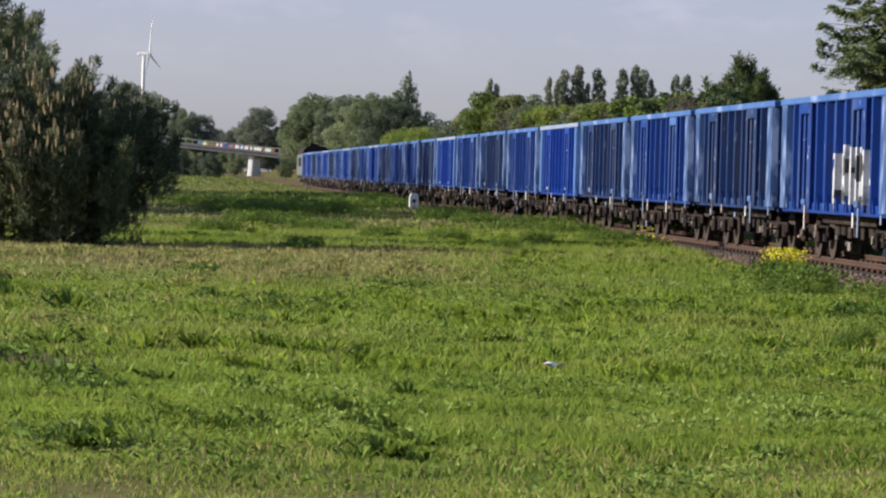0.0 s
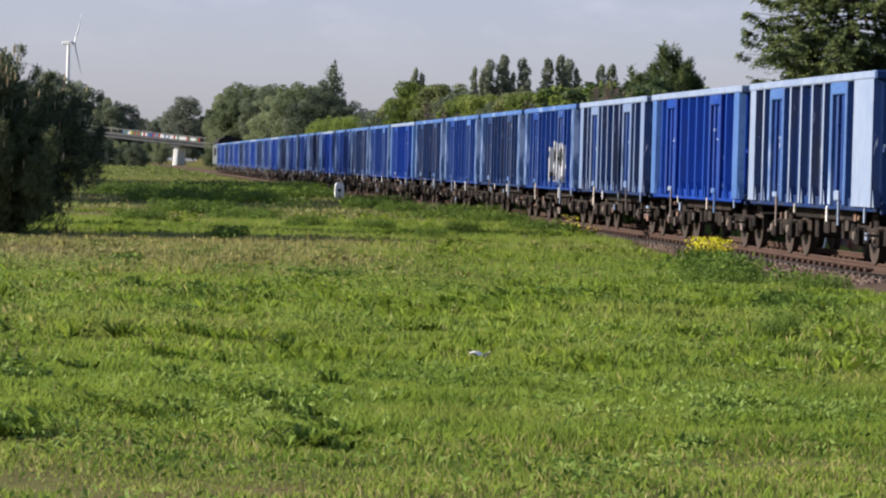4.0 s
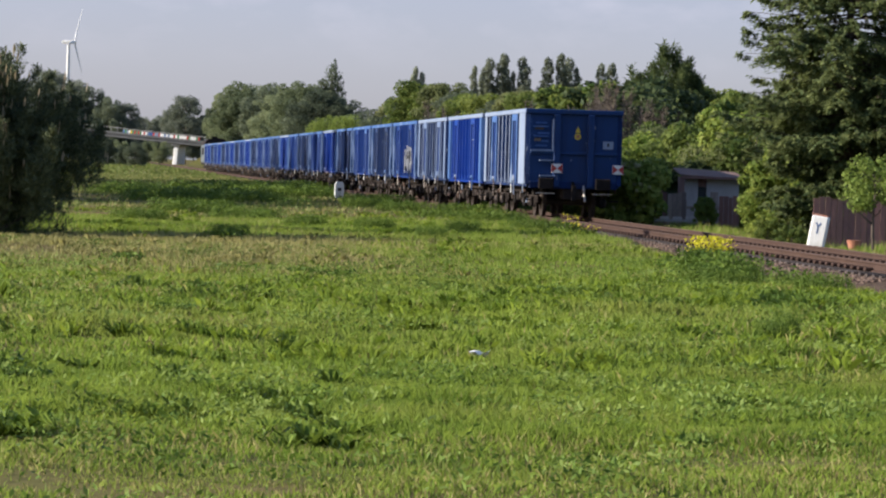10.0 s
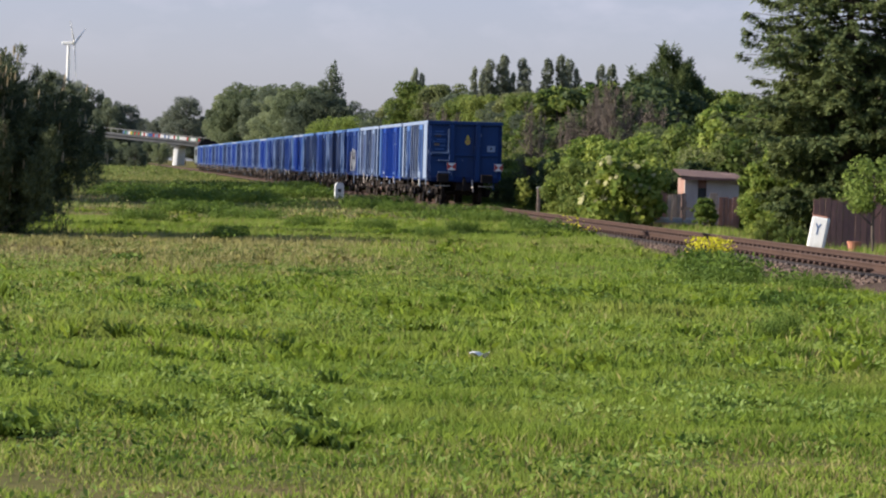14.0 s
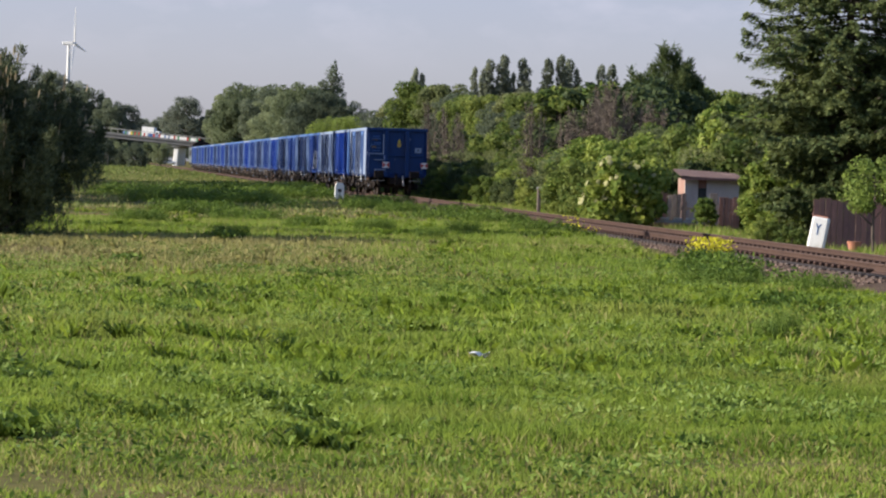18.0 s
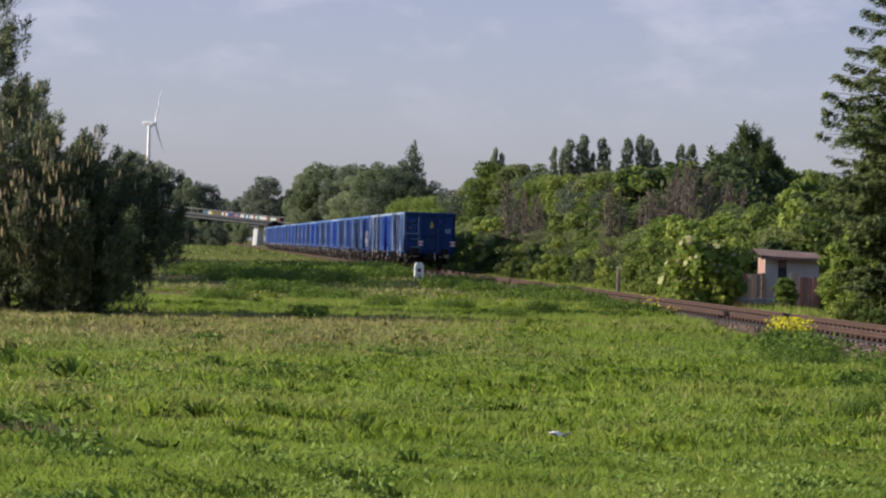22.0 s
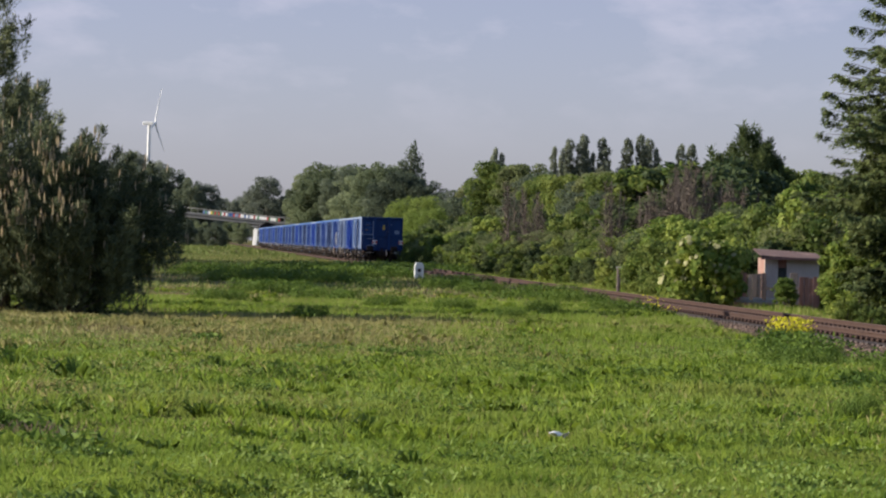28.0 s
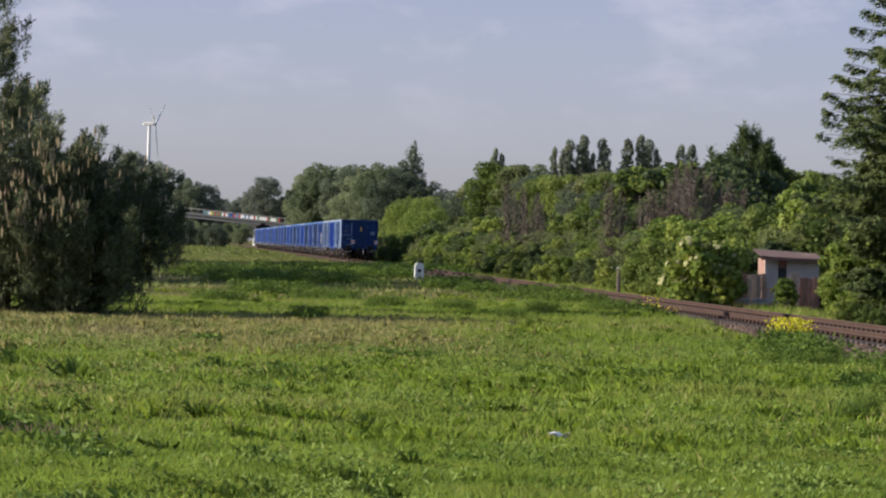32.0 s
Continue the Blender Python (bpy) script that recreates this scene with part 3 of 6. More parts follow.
# ---- far distance ----
def far_woods():
    """Prototypes out of which the woods in the distance are set, tree by tree: bearing, distance, height."""
    protos = {
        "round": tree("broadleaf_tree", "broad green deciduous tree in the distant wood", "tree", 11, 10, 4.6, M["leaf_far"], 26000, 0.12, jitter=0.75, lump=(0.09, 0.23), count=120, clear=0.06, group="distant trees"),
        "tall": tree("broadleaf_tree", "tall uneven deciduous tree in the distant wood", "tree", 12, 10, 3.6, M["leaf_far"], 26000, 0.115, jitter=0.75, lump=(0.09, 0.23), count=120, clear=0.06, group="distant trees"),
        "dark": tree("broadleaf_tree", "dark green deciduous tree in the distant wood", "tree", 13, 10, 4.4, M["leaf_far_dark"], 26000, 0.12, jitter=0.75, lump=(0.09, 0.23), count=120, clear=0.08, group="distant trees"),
        "hazed": tree("broadleaf_tree", "deciduous tree behind the bridge, leaf colour greyed for haze", "tree", 17, 10, 4.4, M["leaf_hazed"], 22000, 0.12, jitter=0.75, lump=(0.09, 0.23), count=120, clear=0.06, group="distant trees"),
        "light": tree("broadleaf_tree", "light green young tree by the railway", "tree", 14, 10, 5.4, M["leaf_lime"], 22000, 0.11, jitter=0.7, lump=(0.08, 0.2), count=120, clear=0.03, group="distant trees"),
        "near_round": tree("broadleaf_tree", "green deciduous tree behind the railway hedge", "tree", 18, 10, 4.4, M["leaf_mid"], 24000, 0.14, jitter=1.0, lump=(0.12, 0.26), count=90, clear=0.06, group="distant trees"),
        "near_tall": tree("broadleaf_tree", "olive-green deciduous tree with a thin crown behind the hedge", "tree", 19, 10, 3.6, M["leaf_olive"], 17000, 0.13, jitter=1.0, lump=(0.1, 0.22), count=90, clear=0.06, group="distant trees"),
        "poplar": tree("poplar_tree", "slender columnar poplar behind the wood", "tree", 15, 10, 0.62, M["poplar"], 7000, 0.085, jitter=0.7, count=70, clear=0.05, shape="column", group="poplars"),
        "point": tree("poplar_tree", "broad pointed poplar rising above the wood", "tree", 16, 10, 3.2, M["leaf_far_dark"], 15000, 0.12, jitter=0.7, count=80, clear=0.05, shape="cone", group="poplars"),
    }
    plan = [
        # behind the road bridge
        ("hazed", -7.4, 1280, 27), ("hazed", -6.7, 1300, 29), ("hazed", -6.1, 1290, 26), ("hazed", -5.75, 1280, 29), ("hazed", -5.4, 1300, 26.5), ("dark", -5.12, 1290, 24.5), ("dark", -4.88, 1270, 21),
        ("hazed", -4.68, 1275, 19), ("hazed", -4.4, 1700, 19), ("hazed", -4.1, 1700, 20), ("hazed", -3.95, 1420, 19), ("hazed", -3.78, 1400, 24), ("hazed", -3.55, 1400, 17),
        ("hazed", -4.25, 1650, 18), ("hazed", -4.55, 1650, 17), ("hazed", -3.65, 1650, 19),
        # woods on the far side of the railway
        ("tall", -3.3, 1500, 24), ("round", -3.05, 880, 17.0), ("round", -2.85, 870, 18.6), ("tall", -2.98, 850, 17.5), ("round", -2.75, 860, 18.5), ("dark", -2.55, 830, 17.5), ("round", -2.4, 800, 15.5),
        ("tall", -2.22, 760, 17), ("round", -2.02, 740, 16.5), ("dark", -1.92, 700, 14), ("point", -1.69, 700, 19.5), ("dark", -1.52, 690, 13.5), ("dark", -1.8, 690, 14.5),
        ("light", -1.58, 470, 7.8), ("light", -1.75, 480, 6.3), ("light", -1.42, 455, 6.2),
        ("round", -1.2, 640, 9.5), ("dark", -1.05, 620, 10.5), ("round", -0.88, 600, 9.0), ("tall", -1.3, 560, 8.0), ("round", -1.05, 520, 7.5),
        ("tall", -0.66, 470, 9.5), ("dark", -0.45, 460, 11), ("round", -0.22, 450, 11.3), ("tall", -0.02, 440, 11.0), ("dark", 0.18, 430, 10.2), ("round", 0.4, 420, 9.5),
        ("round", 0.62, 410, 9.3), ("dark", 0.85, 400, 9.0), ("tall", 1.1, 390, 9.4), ("round", 1.32, 380, 9.0), ("dark", 1.55, 370, 8.6), ("tall", 1.78, 360, 9.4), ("round", 2.02, 350, 9.0),
        ("tall", 2.3, 350, 9.0), ("round", 2.6, 340, 8.6), ("round", 2.85, 340, 8.8), ("tall", 3.62, 330, 8.8), ("round", 3.85, 330, 9.1), ("round", 4.15, 330, 8.2), ("round", 4.5, 300, 8.0), ("dark", 5.2, 280, 9), ("round", 6.0, 260, 10), ("dark", 6.9, 250, 11), ("round", 7.8, 240, 11),
        # scrub before the bridge
        ("dark", -5.0, 1000, 7), ("round", -4.72, 1020, 6.0), ("dark", -5.3, 1010, 9), ("dark", -4.5, 620, 4.3), ("dark", -4.95, 600, 5.0), ("round", -4.15, 900, 5.5), ("tall", -4.32, 950, 6.0), ("dark", -4.72, 700, 3.8), ("round", -3.4, 800, 4.5),
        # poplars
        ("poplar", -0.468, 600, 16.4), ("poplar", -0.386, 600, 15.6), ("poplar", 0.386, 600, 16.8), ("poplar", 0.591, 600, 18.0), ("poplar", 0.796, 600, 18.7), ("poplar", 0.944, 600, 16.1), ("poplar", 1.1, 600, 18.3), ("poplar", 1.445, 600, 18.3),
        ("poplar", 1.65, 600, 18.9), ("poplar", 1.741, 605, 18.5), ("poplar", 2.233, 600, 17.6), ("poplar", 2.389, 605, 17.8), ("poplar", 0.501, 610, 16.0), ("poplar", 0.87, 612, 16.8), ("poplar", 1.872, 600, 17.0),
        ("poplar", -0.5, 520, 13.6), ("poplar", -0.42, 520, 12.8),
    ]
    rng = np.random.default_rng(5)
    used = set()
    for kind, b, d, h in plan:
        # trees nearer than 480 m use leaf colours without painted haze
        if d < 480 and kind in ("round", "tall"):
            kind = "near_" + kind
        s = h / 10 * 1.03
        w = s * (0.75 if d > 1200 else 1.0) * rng.uniform(0.92, 1.08) * (1.5 if kind == "poplar" and h > 17.4 else 1.0)
        p = along(b, d, -0.4)
        turn = rng.uniform(0, 6.28)
        src = protos[kind]
        if kind in used:
            copy_at(src, p, turn, (w, w, s))
        else:
            used.add(kind)
            src.matrix_basis = Matrix.Translation(p) @ Matrix.Rotation(turn, 4, "Z") @ Matrix.Diagonal((w, w, s, 1))


far_woods()


def wind_turbine():
    t = thing("wind_turbine", "white three-bladed wind turbine far behind the trees", "wind turbine")
    t.matrix_basis = Matrix.Translation(along(-5.50, 3900, 0)) @ Matrix.Rotation(radians(81), 4, "Z")
    part("tower", rod((0, 0, 0), (0, 0, 112), 2.5, 1.5, 16), M["white"], t)
    part("nacelle", box(-1.7, 1.7, -4.6, 6.5, 111.5, 114.8, 0.5), M["white"], t)
    rotor = part("rotor", lathe(bmesh.new(), False, [(-1.2, 1.3), (0.6, 1.4), (1.6, 0.8), (2.0, 0.2)], (0, 0, 0), 12), M["white"], t)
    rotor.data.transform(Matrix.Rotation(radians(-90), 4, "Z"))
    rotor.location = (0, -5.8, 113.2)
    for i in range(3):
        bm = bmesh.new()
        prof = [(1.0, 0.8, 0.8), (7.0, 2.0, 0.7), (18.0, 1.4, 0.5), (30.0, 0.75, 0.3), (38.0, 0.2, 0.1)]
        rings = [[bm.verts.new((c * w, e * y, r)) for c, e in ((-0.6, 0), (-0.1, 1), (1.0, 0.1), (1.0, -0.1), (-0.1, -1))] for r, w, y in prof]
        for p, q in zip(rings, rings[1:]):
            for k in range(5):
                bm.faces.new((p[k], p[(k + 1) % 5], q[(k + 1) % 5], q[k]))
        bm.faces.new(rings[0])
        bm.faces.new(rings[-1])
        bl = part("blade", bm, M["white"], rotor)
        bl.matrix_basis = Matrix.Rotation(radians(120 * i), 4, "Y") @ Matrix.Rotation(radians(5), 4, "X")
    return rotor


ROTOR = wind_turbine()


DECK_SLOPE = Matrix.Translation((-85, 0, 0)) @ Matrix.Rotation(radians(4.3), 4, "Y") @ Matrix.Translation((85, 0, 0))


def road_bridge():
    d = 1150.0
    t = thing("road_bridge", "concrete road bridge over the railway with painted parapet panels", "bridge")
    place = Matrix.Translation((-85, d, 0.65)) @ Matrix.Rotation(radians(-16), 4, "Z") @ Matrix.Diagonal((1.04, 1, 1, 1)) @ Matrix.Translation((85, 0, 0))
    t.matrix_basis = place @ DECK_SLOPE
    x0, x1 = -135.0, -64.0
    part("deck", box(x0, x1, -4.5, 4.5, 5.3, 6.6, 0.15), M["concrete_dark"], t)
    part("edge_beam", box(x0, x1, -4.9, -4.4, 6.3, 6.95, 0.05), M["concrete_dark"], t)
    bm = bmesh.new()
    for x in np.arange(x0, x1 + 0.1, 2.0):
        bm_box(bm, x - 0.05, x + 0.05, -4.75, -4.65, 6.9, 8.2)
    bm_box(bm, x0, x1, -4.76, -4.64, 8.1, 8.25)
    part("railing", bm, M["concrete"], t)
    rng = random.Random(3)
    cols = ["white", "red", "white", "rim", "white", "yellow_paint", "white", "red", "rim_white", "green_paint"]
    for i, x in enumerate(np.arange(-93.3, -70.5, 0.56)):
        part("parapet_panel", box(x, x + 0.52, -4.98, -4.92, 6.95, 7.85), M[cols[rng.randrange(len(cols))]], t)
    for x in (-77.7, -101.5):
        part("pier", box(x - 0.7, x + 0.7, -3.2, 3.2, -2.5, 4.6, 0.2), M["white"], t)
        part("pier_head", box(x - 1.3, x + 1.3, -3.9, 3.9, 4.6, 5.3, 0.15), M["concrete"], t)
    # earth ramps at the ends of the deck
    for sgn, x in ((-1, x0), (1, x1)):
        bm = bmesh.new()
        far = x + sgn * 170
        a = [bm.verts.new(p) for p in ((x - sgn * 6, -16, -1.5), (x, -5, 6.5 - 0.075 * (x + 85)), (x, 5, 6.5 - 0.075 * (x + 85)), (x - sgn * 6, 16, -1.5), (far, -16, -1.5), (far, -5, 0.6), (far, 5, 0.6), (far, 16, -1.5))]
        for f in ((0, 1, 2, 3), (4, 5, 6, 7), (0, 1, 5, 4), (1, 2, 6, 5), (2, 3, 7, 6)):
            bm.faces.new([a[k] for k in f])
        ramp = solid("embankment", bm, M["soil"], "grassy earth ramp of the road bridge", "embankment", kind="structure")
        ramp.matrix_basis = place
    return place


BRIDGE = road_bridge()


def road_vehicles():
    """A white box lorry that crosses the bridge and a pale car on the lane under it; both head towards +x."""
    lorry = thing("box_lorry", "white box lorry driving over the road bridge", "lorry")
    part("cargo_box", box(-2.6, 1.2, -1.1, 1.1, 0.9, 3.25, 0.06), M["white"], lorry)
    cab = part("cab", box(1.35, 2.9, -1.0, 1.0, 0.55, 2.3, 0.2), M["white"], lorry)
    part("windscreen", box(2.88, 2.93, -0.85, 0.85, 1.45, 2.1), M["glass"], cab)
    part("side_window", box(1.75, 2.5, -1.02, -0.99, 1.45, 2.0), M["glass"], cab)
    part("chassis", box(-2.6, 2.8, -0.8, 0.8, 0.45, 0.85, 0.03), M["under"], lorry)
    for x in (-1.7, 2.1):
        for y in (-0.9, 0.9):
            part("wheel", rod((x, y - 0.12, 0.42), (x, y + 0.12, 0.42), 0.42, 0.42, 14), M["black"], lorry)
    car = thing("passenger_car", "small pale blue and white car on the lane under the bridge", "car")
    bm = bmesh.new()
    prof = [(-1.9, 0.35), (-1.95, 0.8), (-1.6, 0.95), (-1.1, 1.42), (0.35, 1.45), (0.95, 0.98), (1.8, 0.85), (1.95, 0.6), (1.9, 0.35)]
    r = [[bm.verts.new((x, y, z)) for x, z in prof] for y in (-0.82, 0.82)]
    bm.faces.new(r[0])
    bm.faces.new(r[1][::-1])
    for i in range(len(prof)):
        j = (i + 1) % len(prof)
        bm.faces.new((r[0][i], r[0][j], r[1][j], r[1][i]))
    part("body", bm, M["white"], car)
    part("side_window", box(-1.05, 0.5, -0.84, -0.825, 0.98, 1.36), M["glass"], car)
    for x in (-1.25, 1.25):
        for y in (-0.75, 0.75):
            part("wheel", rod((x, y - 0.1, 0.31), (x, y + 0.1, 0.31), 0.31, 0.31, 14), M["black"], car)
    return lorry, car


LORRY, CAR = road_vehicles()


# ---- railway ----
def build_track():
    t = thing("railway_track", "single rusty railway track on brown ballast", "track", kind="structure")
    t.matrix_basis = pose(TRACK_X0, 0, 0, 0, 0, TRACK_TURN)
    prof = [(-2.75, -0.62), (-2.2, -0.42), (-1.5, -0.24), (-1.3, -0.24), (-0.4, -0.25), (0.4, -0.25), (1.3, -0.24), (1.5, -0.24), (2.1, -0.42), (2.6, -0.62)]
    qs = np.concatenate([np.arange(-150, 40, 10.0), np.arange(40, 260, 0.6), np.arange(260, 500, 5), np.arange(500, 1501, 100)])
    rng = np.random.default_rng(8)
    v = np.array([[(x, q, z) for x, z in prof] for q in qs], dtype=float)
    near = ((qs >= 40) & (qs < 260))[:, None]
    v[:, :, 2] += rng.normal(0, 0.022, v.shape[:2]) * near
    v[:, :, 0] += rng.normal(0, 0.05, v.shape[:2]) * near
    w = len(prof)
    k = (np.arange(len(qs) - 1)[:, None] * w + np.arange(w - 1)[None, :]).ravel()
    bed = new("ballast_bed", mesh_from("ballast_bed", v.reshape(-1, 3), np.stack([k, k + 1, k + 1 + w, k + w], -1).tolist(), M["ballast"], smooth=True))
    bed.parent = t
    for x in (-0.755, 0.755):
        bm = bmesh.new()
        sec = [(-0.065, -0.172), (0.065, -0.172), (0.06, -0.155), (0.012, -0.14), (0.012, -0.045), (0.036, -0.035), (0.036, -0.006), (-0.036, -0.006), (-0.036, -0.035), (-0.012, -0.045), (-0.012, -0.14), (-0.06, -0.155)]
        r = [[bm.verts.new((x + a, y, b)) for a, b in sec] for y in (-150, 1500)]
        for i in range(len(sec)):
            j = (i + 1) % len(sec)
            bm.faces.new((r[0][i], r[0][j], r[1][j], r[1][i]))
        rail = part("rail", bm, M["rail"], t)
        part("rail_head", box(x - 0.03, x + 0.03, -150, 1500, -0.006, 0.0), M["railhead"], rail, "bright worn running surface")
    return t


TRACK = build_track()


# ---- trees beside the railway ----
def spruce(seed, h, radius, per=34, name="spruce_tree", label="dense dark green spruce with drooping branches", dense=1.0, needle=0.1, cap=9.0, gap=0.036):
    """Whorls of drooping branches with hanging side twigs, each set with many needle sprays."""
    rng = np.random.default_rng(seed)
    t = thing(name, label, "tree")
    bm = bmesh.new()
    for i in range(6):
        tube(bm, (0, 0, -0.3 + h * i / 6), (0, 0, -0.3 + h * (i + 1) / 6), 0.024 * h * (1 - i / 6.3), 0.024 * h * (1 - (i + 1) / 6.3), 8, caps=False)
    cs, ns, hs = [], [], []
    z = 0.06 * h
    while z < h * 0.985:
        u = z / h
        reach = min(cap * (0.82 + 0.18 * math.sin(5 * u)), radius * (1 - u) ** 0.62 * (0.95 if u > 0.12 else 0.8)) * (0.72 if u < 0.3 else 1) + 0.12
        k = max(7, int(16 * (1 - u) ** 0.4))
        for a in rng.uniform(0, 2 * math.pi, k):
            L = reach * rng.uniform(0.42, 1.2)
            zb = z + rng.normal(0, 0.02 * h)
            lift = rng.uniform(0.0, 0.28) * (0.3 + 1.2 * u)
            out = np.array([math.cos(a), math.sin(a), 0])
            lat = np.array([-math.sin(a), math.cos(a), 0])
            # twigs that leave the branch sideways and hang; the branch sinks, then lifts at its tip
            twigs = max(6, int(15 * L))
            s = rng.uniform(0.15, 1.0, twigs) ** 0.75
            n = max(4, int(per * dense * (0.35 + L) / twigs))
            sgn = rng.choice([-1.0, 1.0], twigs)
            tl = (0.12 + 0.3 * L * (1.08 - s)) * rng.uniform(0.6, 1.2, twigs)
            sag = rng.uniform(0.15, 0.9, twigs)
            ss, tt = np.repeat(s, n), rng.uniform(0.0, 1.0, twigs * n)
            tl, sgn, sag = np.repeat(tl, n), np.repeat(sgn, n), np.repeat(sag, n)
            rise = L * (lift * ss - 0.46 * ss * ss + 0.34 * ss ** 4)
            p = out * (ss * L + 0.55 * tl * tt)[:, None] + lat * (sgn * 0.75 * tl * tt)[:, None] + rng.normal(0, 0.025, (len(ss), 3))
            p[:, 2] += zb + rise - sag * tl * tt ** 1.6
            cs.append(p)
            ns.append(np.tile([0.3 * out[0], 0.3 * out[1], 0.9], (len(ss), 1)))
            hs.append(out * 0.7 + lat * (sgn * 0.7)[:, None] + np.array([0, 0, -1.0]) * (sag * tt)[:, None])
            e = Vector(out * L * 0.95) + Vector((0, 0, zb + L * (lift - 0.12)))
            mid = Vector(out * L * 0.55) + Vector((0, 0, zb + L * (0.55 * lift - 0.12)))
            tube(bm, (0, 0, zb), mid, 0.012 * h * (1 - u) * 0.35 + 0.012, 0.012, 4, caps=False)
            tube(bm, mid, e, 0.012, 0.005, 4, caps=False)
        z += h * gap * rng.uniform(0.8, 1.25)
    c, nrm, hg = np.concatenate(cs), np.concatenate(ns), np.concatenate(hs)
    q = leaf_quads(rng, c, nrm, needle, 0.3, 0.4, hg)
    crown = new("crown", polys("crown", q, 4, M["needle"]))
    crown.parent = t
    part("trunk", bm, M["bark"], t)
    return t


def shell(rng, profile, n, inner=0.25, rough=0.2):
    """Heads of branches over a body of revolution: place, outward way and size; some lie inside to close it."""
    z0, r0 = np.array(profile).T
    zs = np.linspace(z0[0], z0[-1], 200)
    w = np.interp(zs, z0, r0) + 0.15
    z = rng.choice(zs, n, p=w / w.sum()) + rng.normal(0, 0.03, n)
    a = rng.uniform(0, 6.283, n)
    r = np.interp(z, z0, r0) * (1 + rough * np.sin(3 * a + 2.3 * z) * np.cos(2 * a - 3.1 * z + 1) + rng.normal(0, rough * 0.4, n))
    deep = rng.uniform(0, 1, n) < inner
    r = np.where(deep, r * rng.uniform(0.4, 0.75, n), r)
    way = unit(np.stack([np.cos(a), np.sin(a), np.full(n, 0.35)], 1))
    return np.stack([r * np.cos(a), r * np.sin(a), z], 1), way, deep


def pine(seed, profile, n, per, size, candles, h, name="pine_tree", label="bushy dark pine with pale young shoots at its tips", long=0.13, mat="pine"):
    """A pine made of many upright pointed branch heads of tufted shoots, with pale candles on the outer ones, fewest on
    the shaded side.
    """
    rng = np.random.default_rng(seed)
    t = thing(name, label, "tree")
    head, way, deep = shell(rng, profile, n, rough=0.26)
    up = np.array([0, 0, 1.0])
    axis = unit(way * 0.5 + up * 1.0 + rng.normal(0, 0.14, head.shape))
    sz = size * rng.uniform(0.6, 1.45, n)
    hp, ha, hs = np.repeat(head, per, 0), np.repeat(axis, per, 0), np.repeat(sz, per)[:, None]
    m = len(hp)
    u = rng.uniform(-0.6, 1, (m, 1))
    perp = unit(np.cross(ha, rng.normal(0, 1, (m, 3))))
    p = hp + ha * u * hs * 1.9 + perp * hs * (1 - np.clip(u, 0, 1)) ** 1.1 * rng.uniform(0.1, 0.8, (m, 1))
    ax = unit(ha * 0.8 + perp * 0.5 + up * 0.4)
    quads = []
    for k in range(7):
        pp = unit(np.cross(ax, rng.normal(0, 1, ax.shape)))
        dr = unit(ax * 0.75 + pp * 0.62)
        L = rng.uniform(0.7, 1.35, (m, 1)) * long
        wd = unit(np.cross(dr, rng.normal(0, 1, ax.shape))) * long * 0.1
        b = p + ax * (k * long * 0.2)
        quads.append(np.stack([b - wd * 0.7, b + dr * L * 0.55 - wd, b + dr * L, b + dr * L * 0.55 + wd], 1))
    crown = new("crown", polys("crown", np.concatenate(quads), 4, M[mat]))
    crown.parent = t
    if candles:
        top = np.repeat(np.where(~deep)[0], candles)
        # drop most candles away from the sun, so that side looks shaded
        top = top[rng.uniform(0, 1, len(top)) < np.clip(0.5 - 0.8 * way[top][:, 0], 0.06, 0.95)]
        g = len(top)
        b = head[top] + axis[top] * sz[top][:, None] * rng.uniform(1.0, 1.9, (g, 1)) + rng.normal(0, 0.3, (g, 3)) * sz[top][:, None]
        grow = unit(axis[top] * 0.3 + up) * rng.uniform(0.14, 0.34, (g, 1))
        cq = []
        for k in range(3):
            side = unit(np.cross(grow, rng.normal(0, 1, (g, 3)))) * 0.03
            cq.append(np.stack([b - side * 0.7, b + grow * 0.5 - side, b + grow, b + grow * 0.5 + side], 1))
        can = new("young_growth", polys("young_growth", np.concatenate(cq), 4, M["candle"]))
        can.parent = t
        tagged(can, "pale buff candles, thinned out on the shaded side", kind="stuff")
    part("trunk", limbs(rng, h * 0.9, 0.13, [tuple(q) for q in head[:26]], start=0.06), M["bark"], t)
    return t


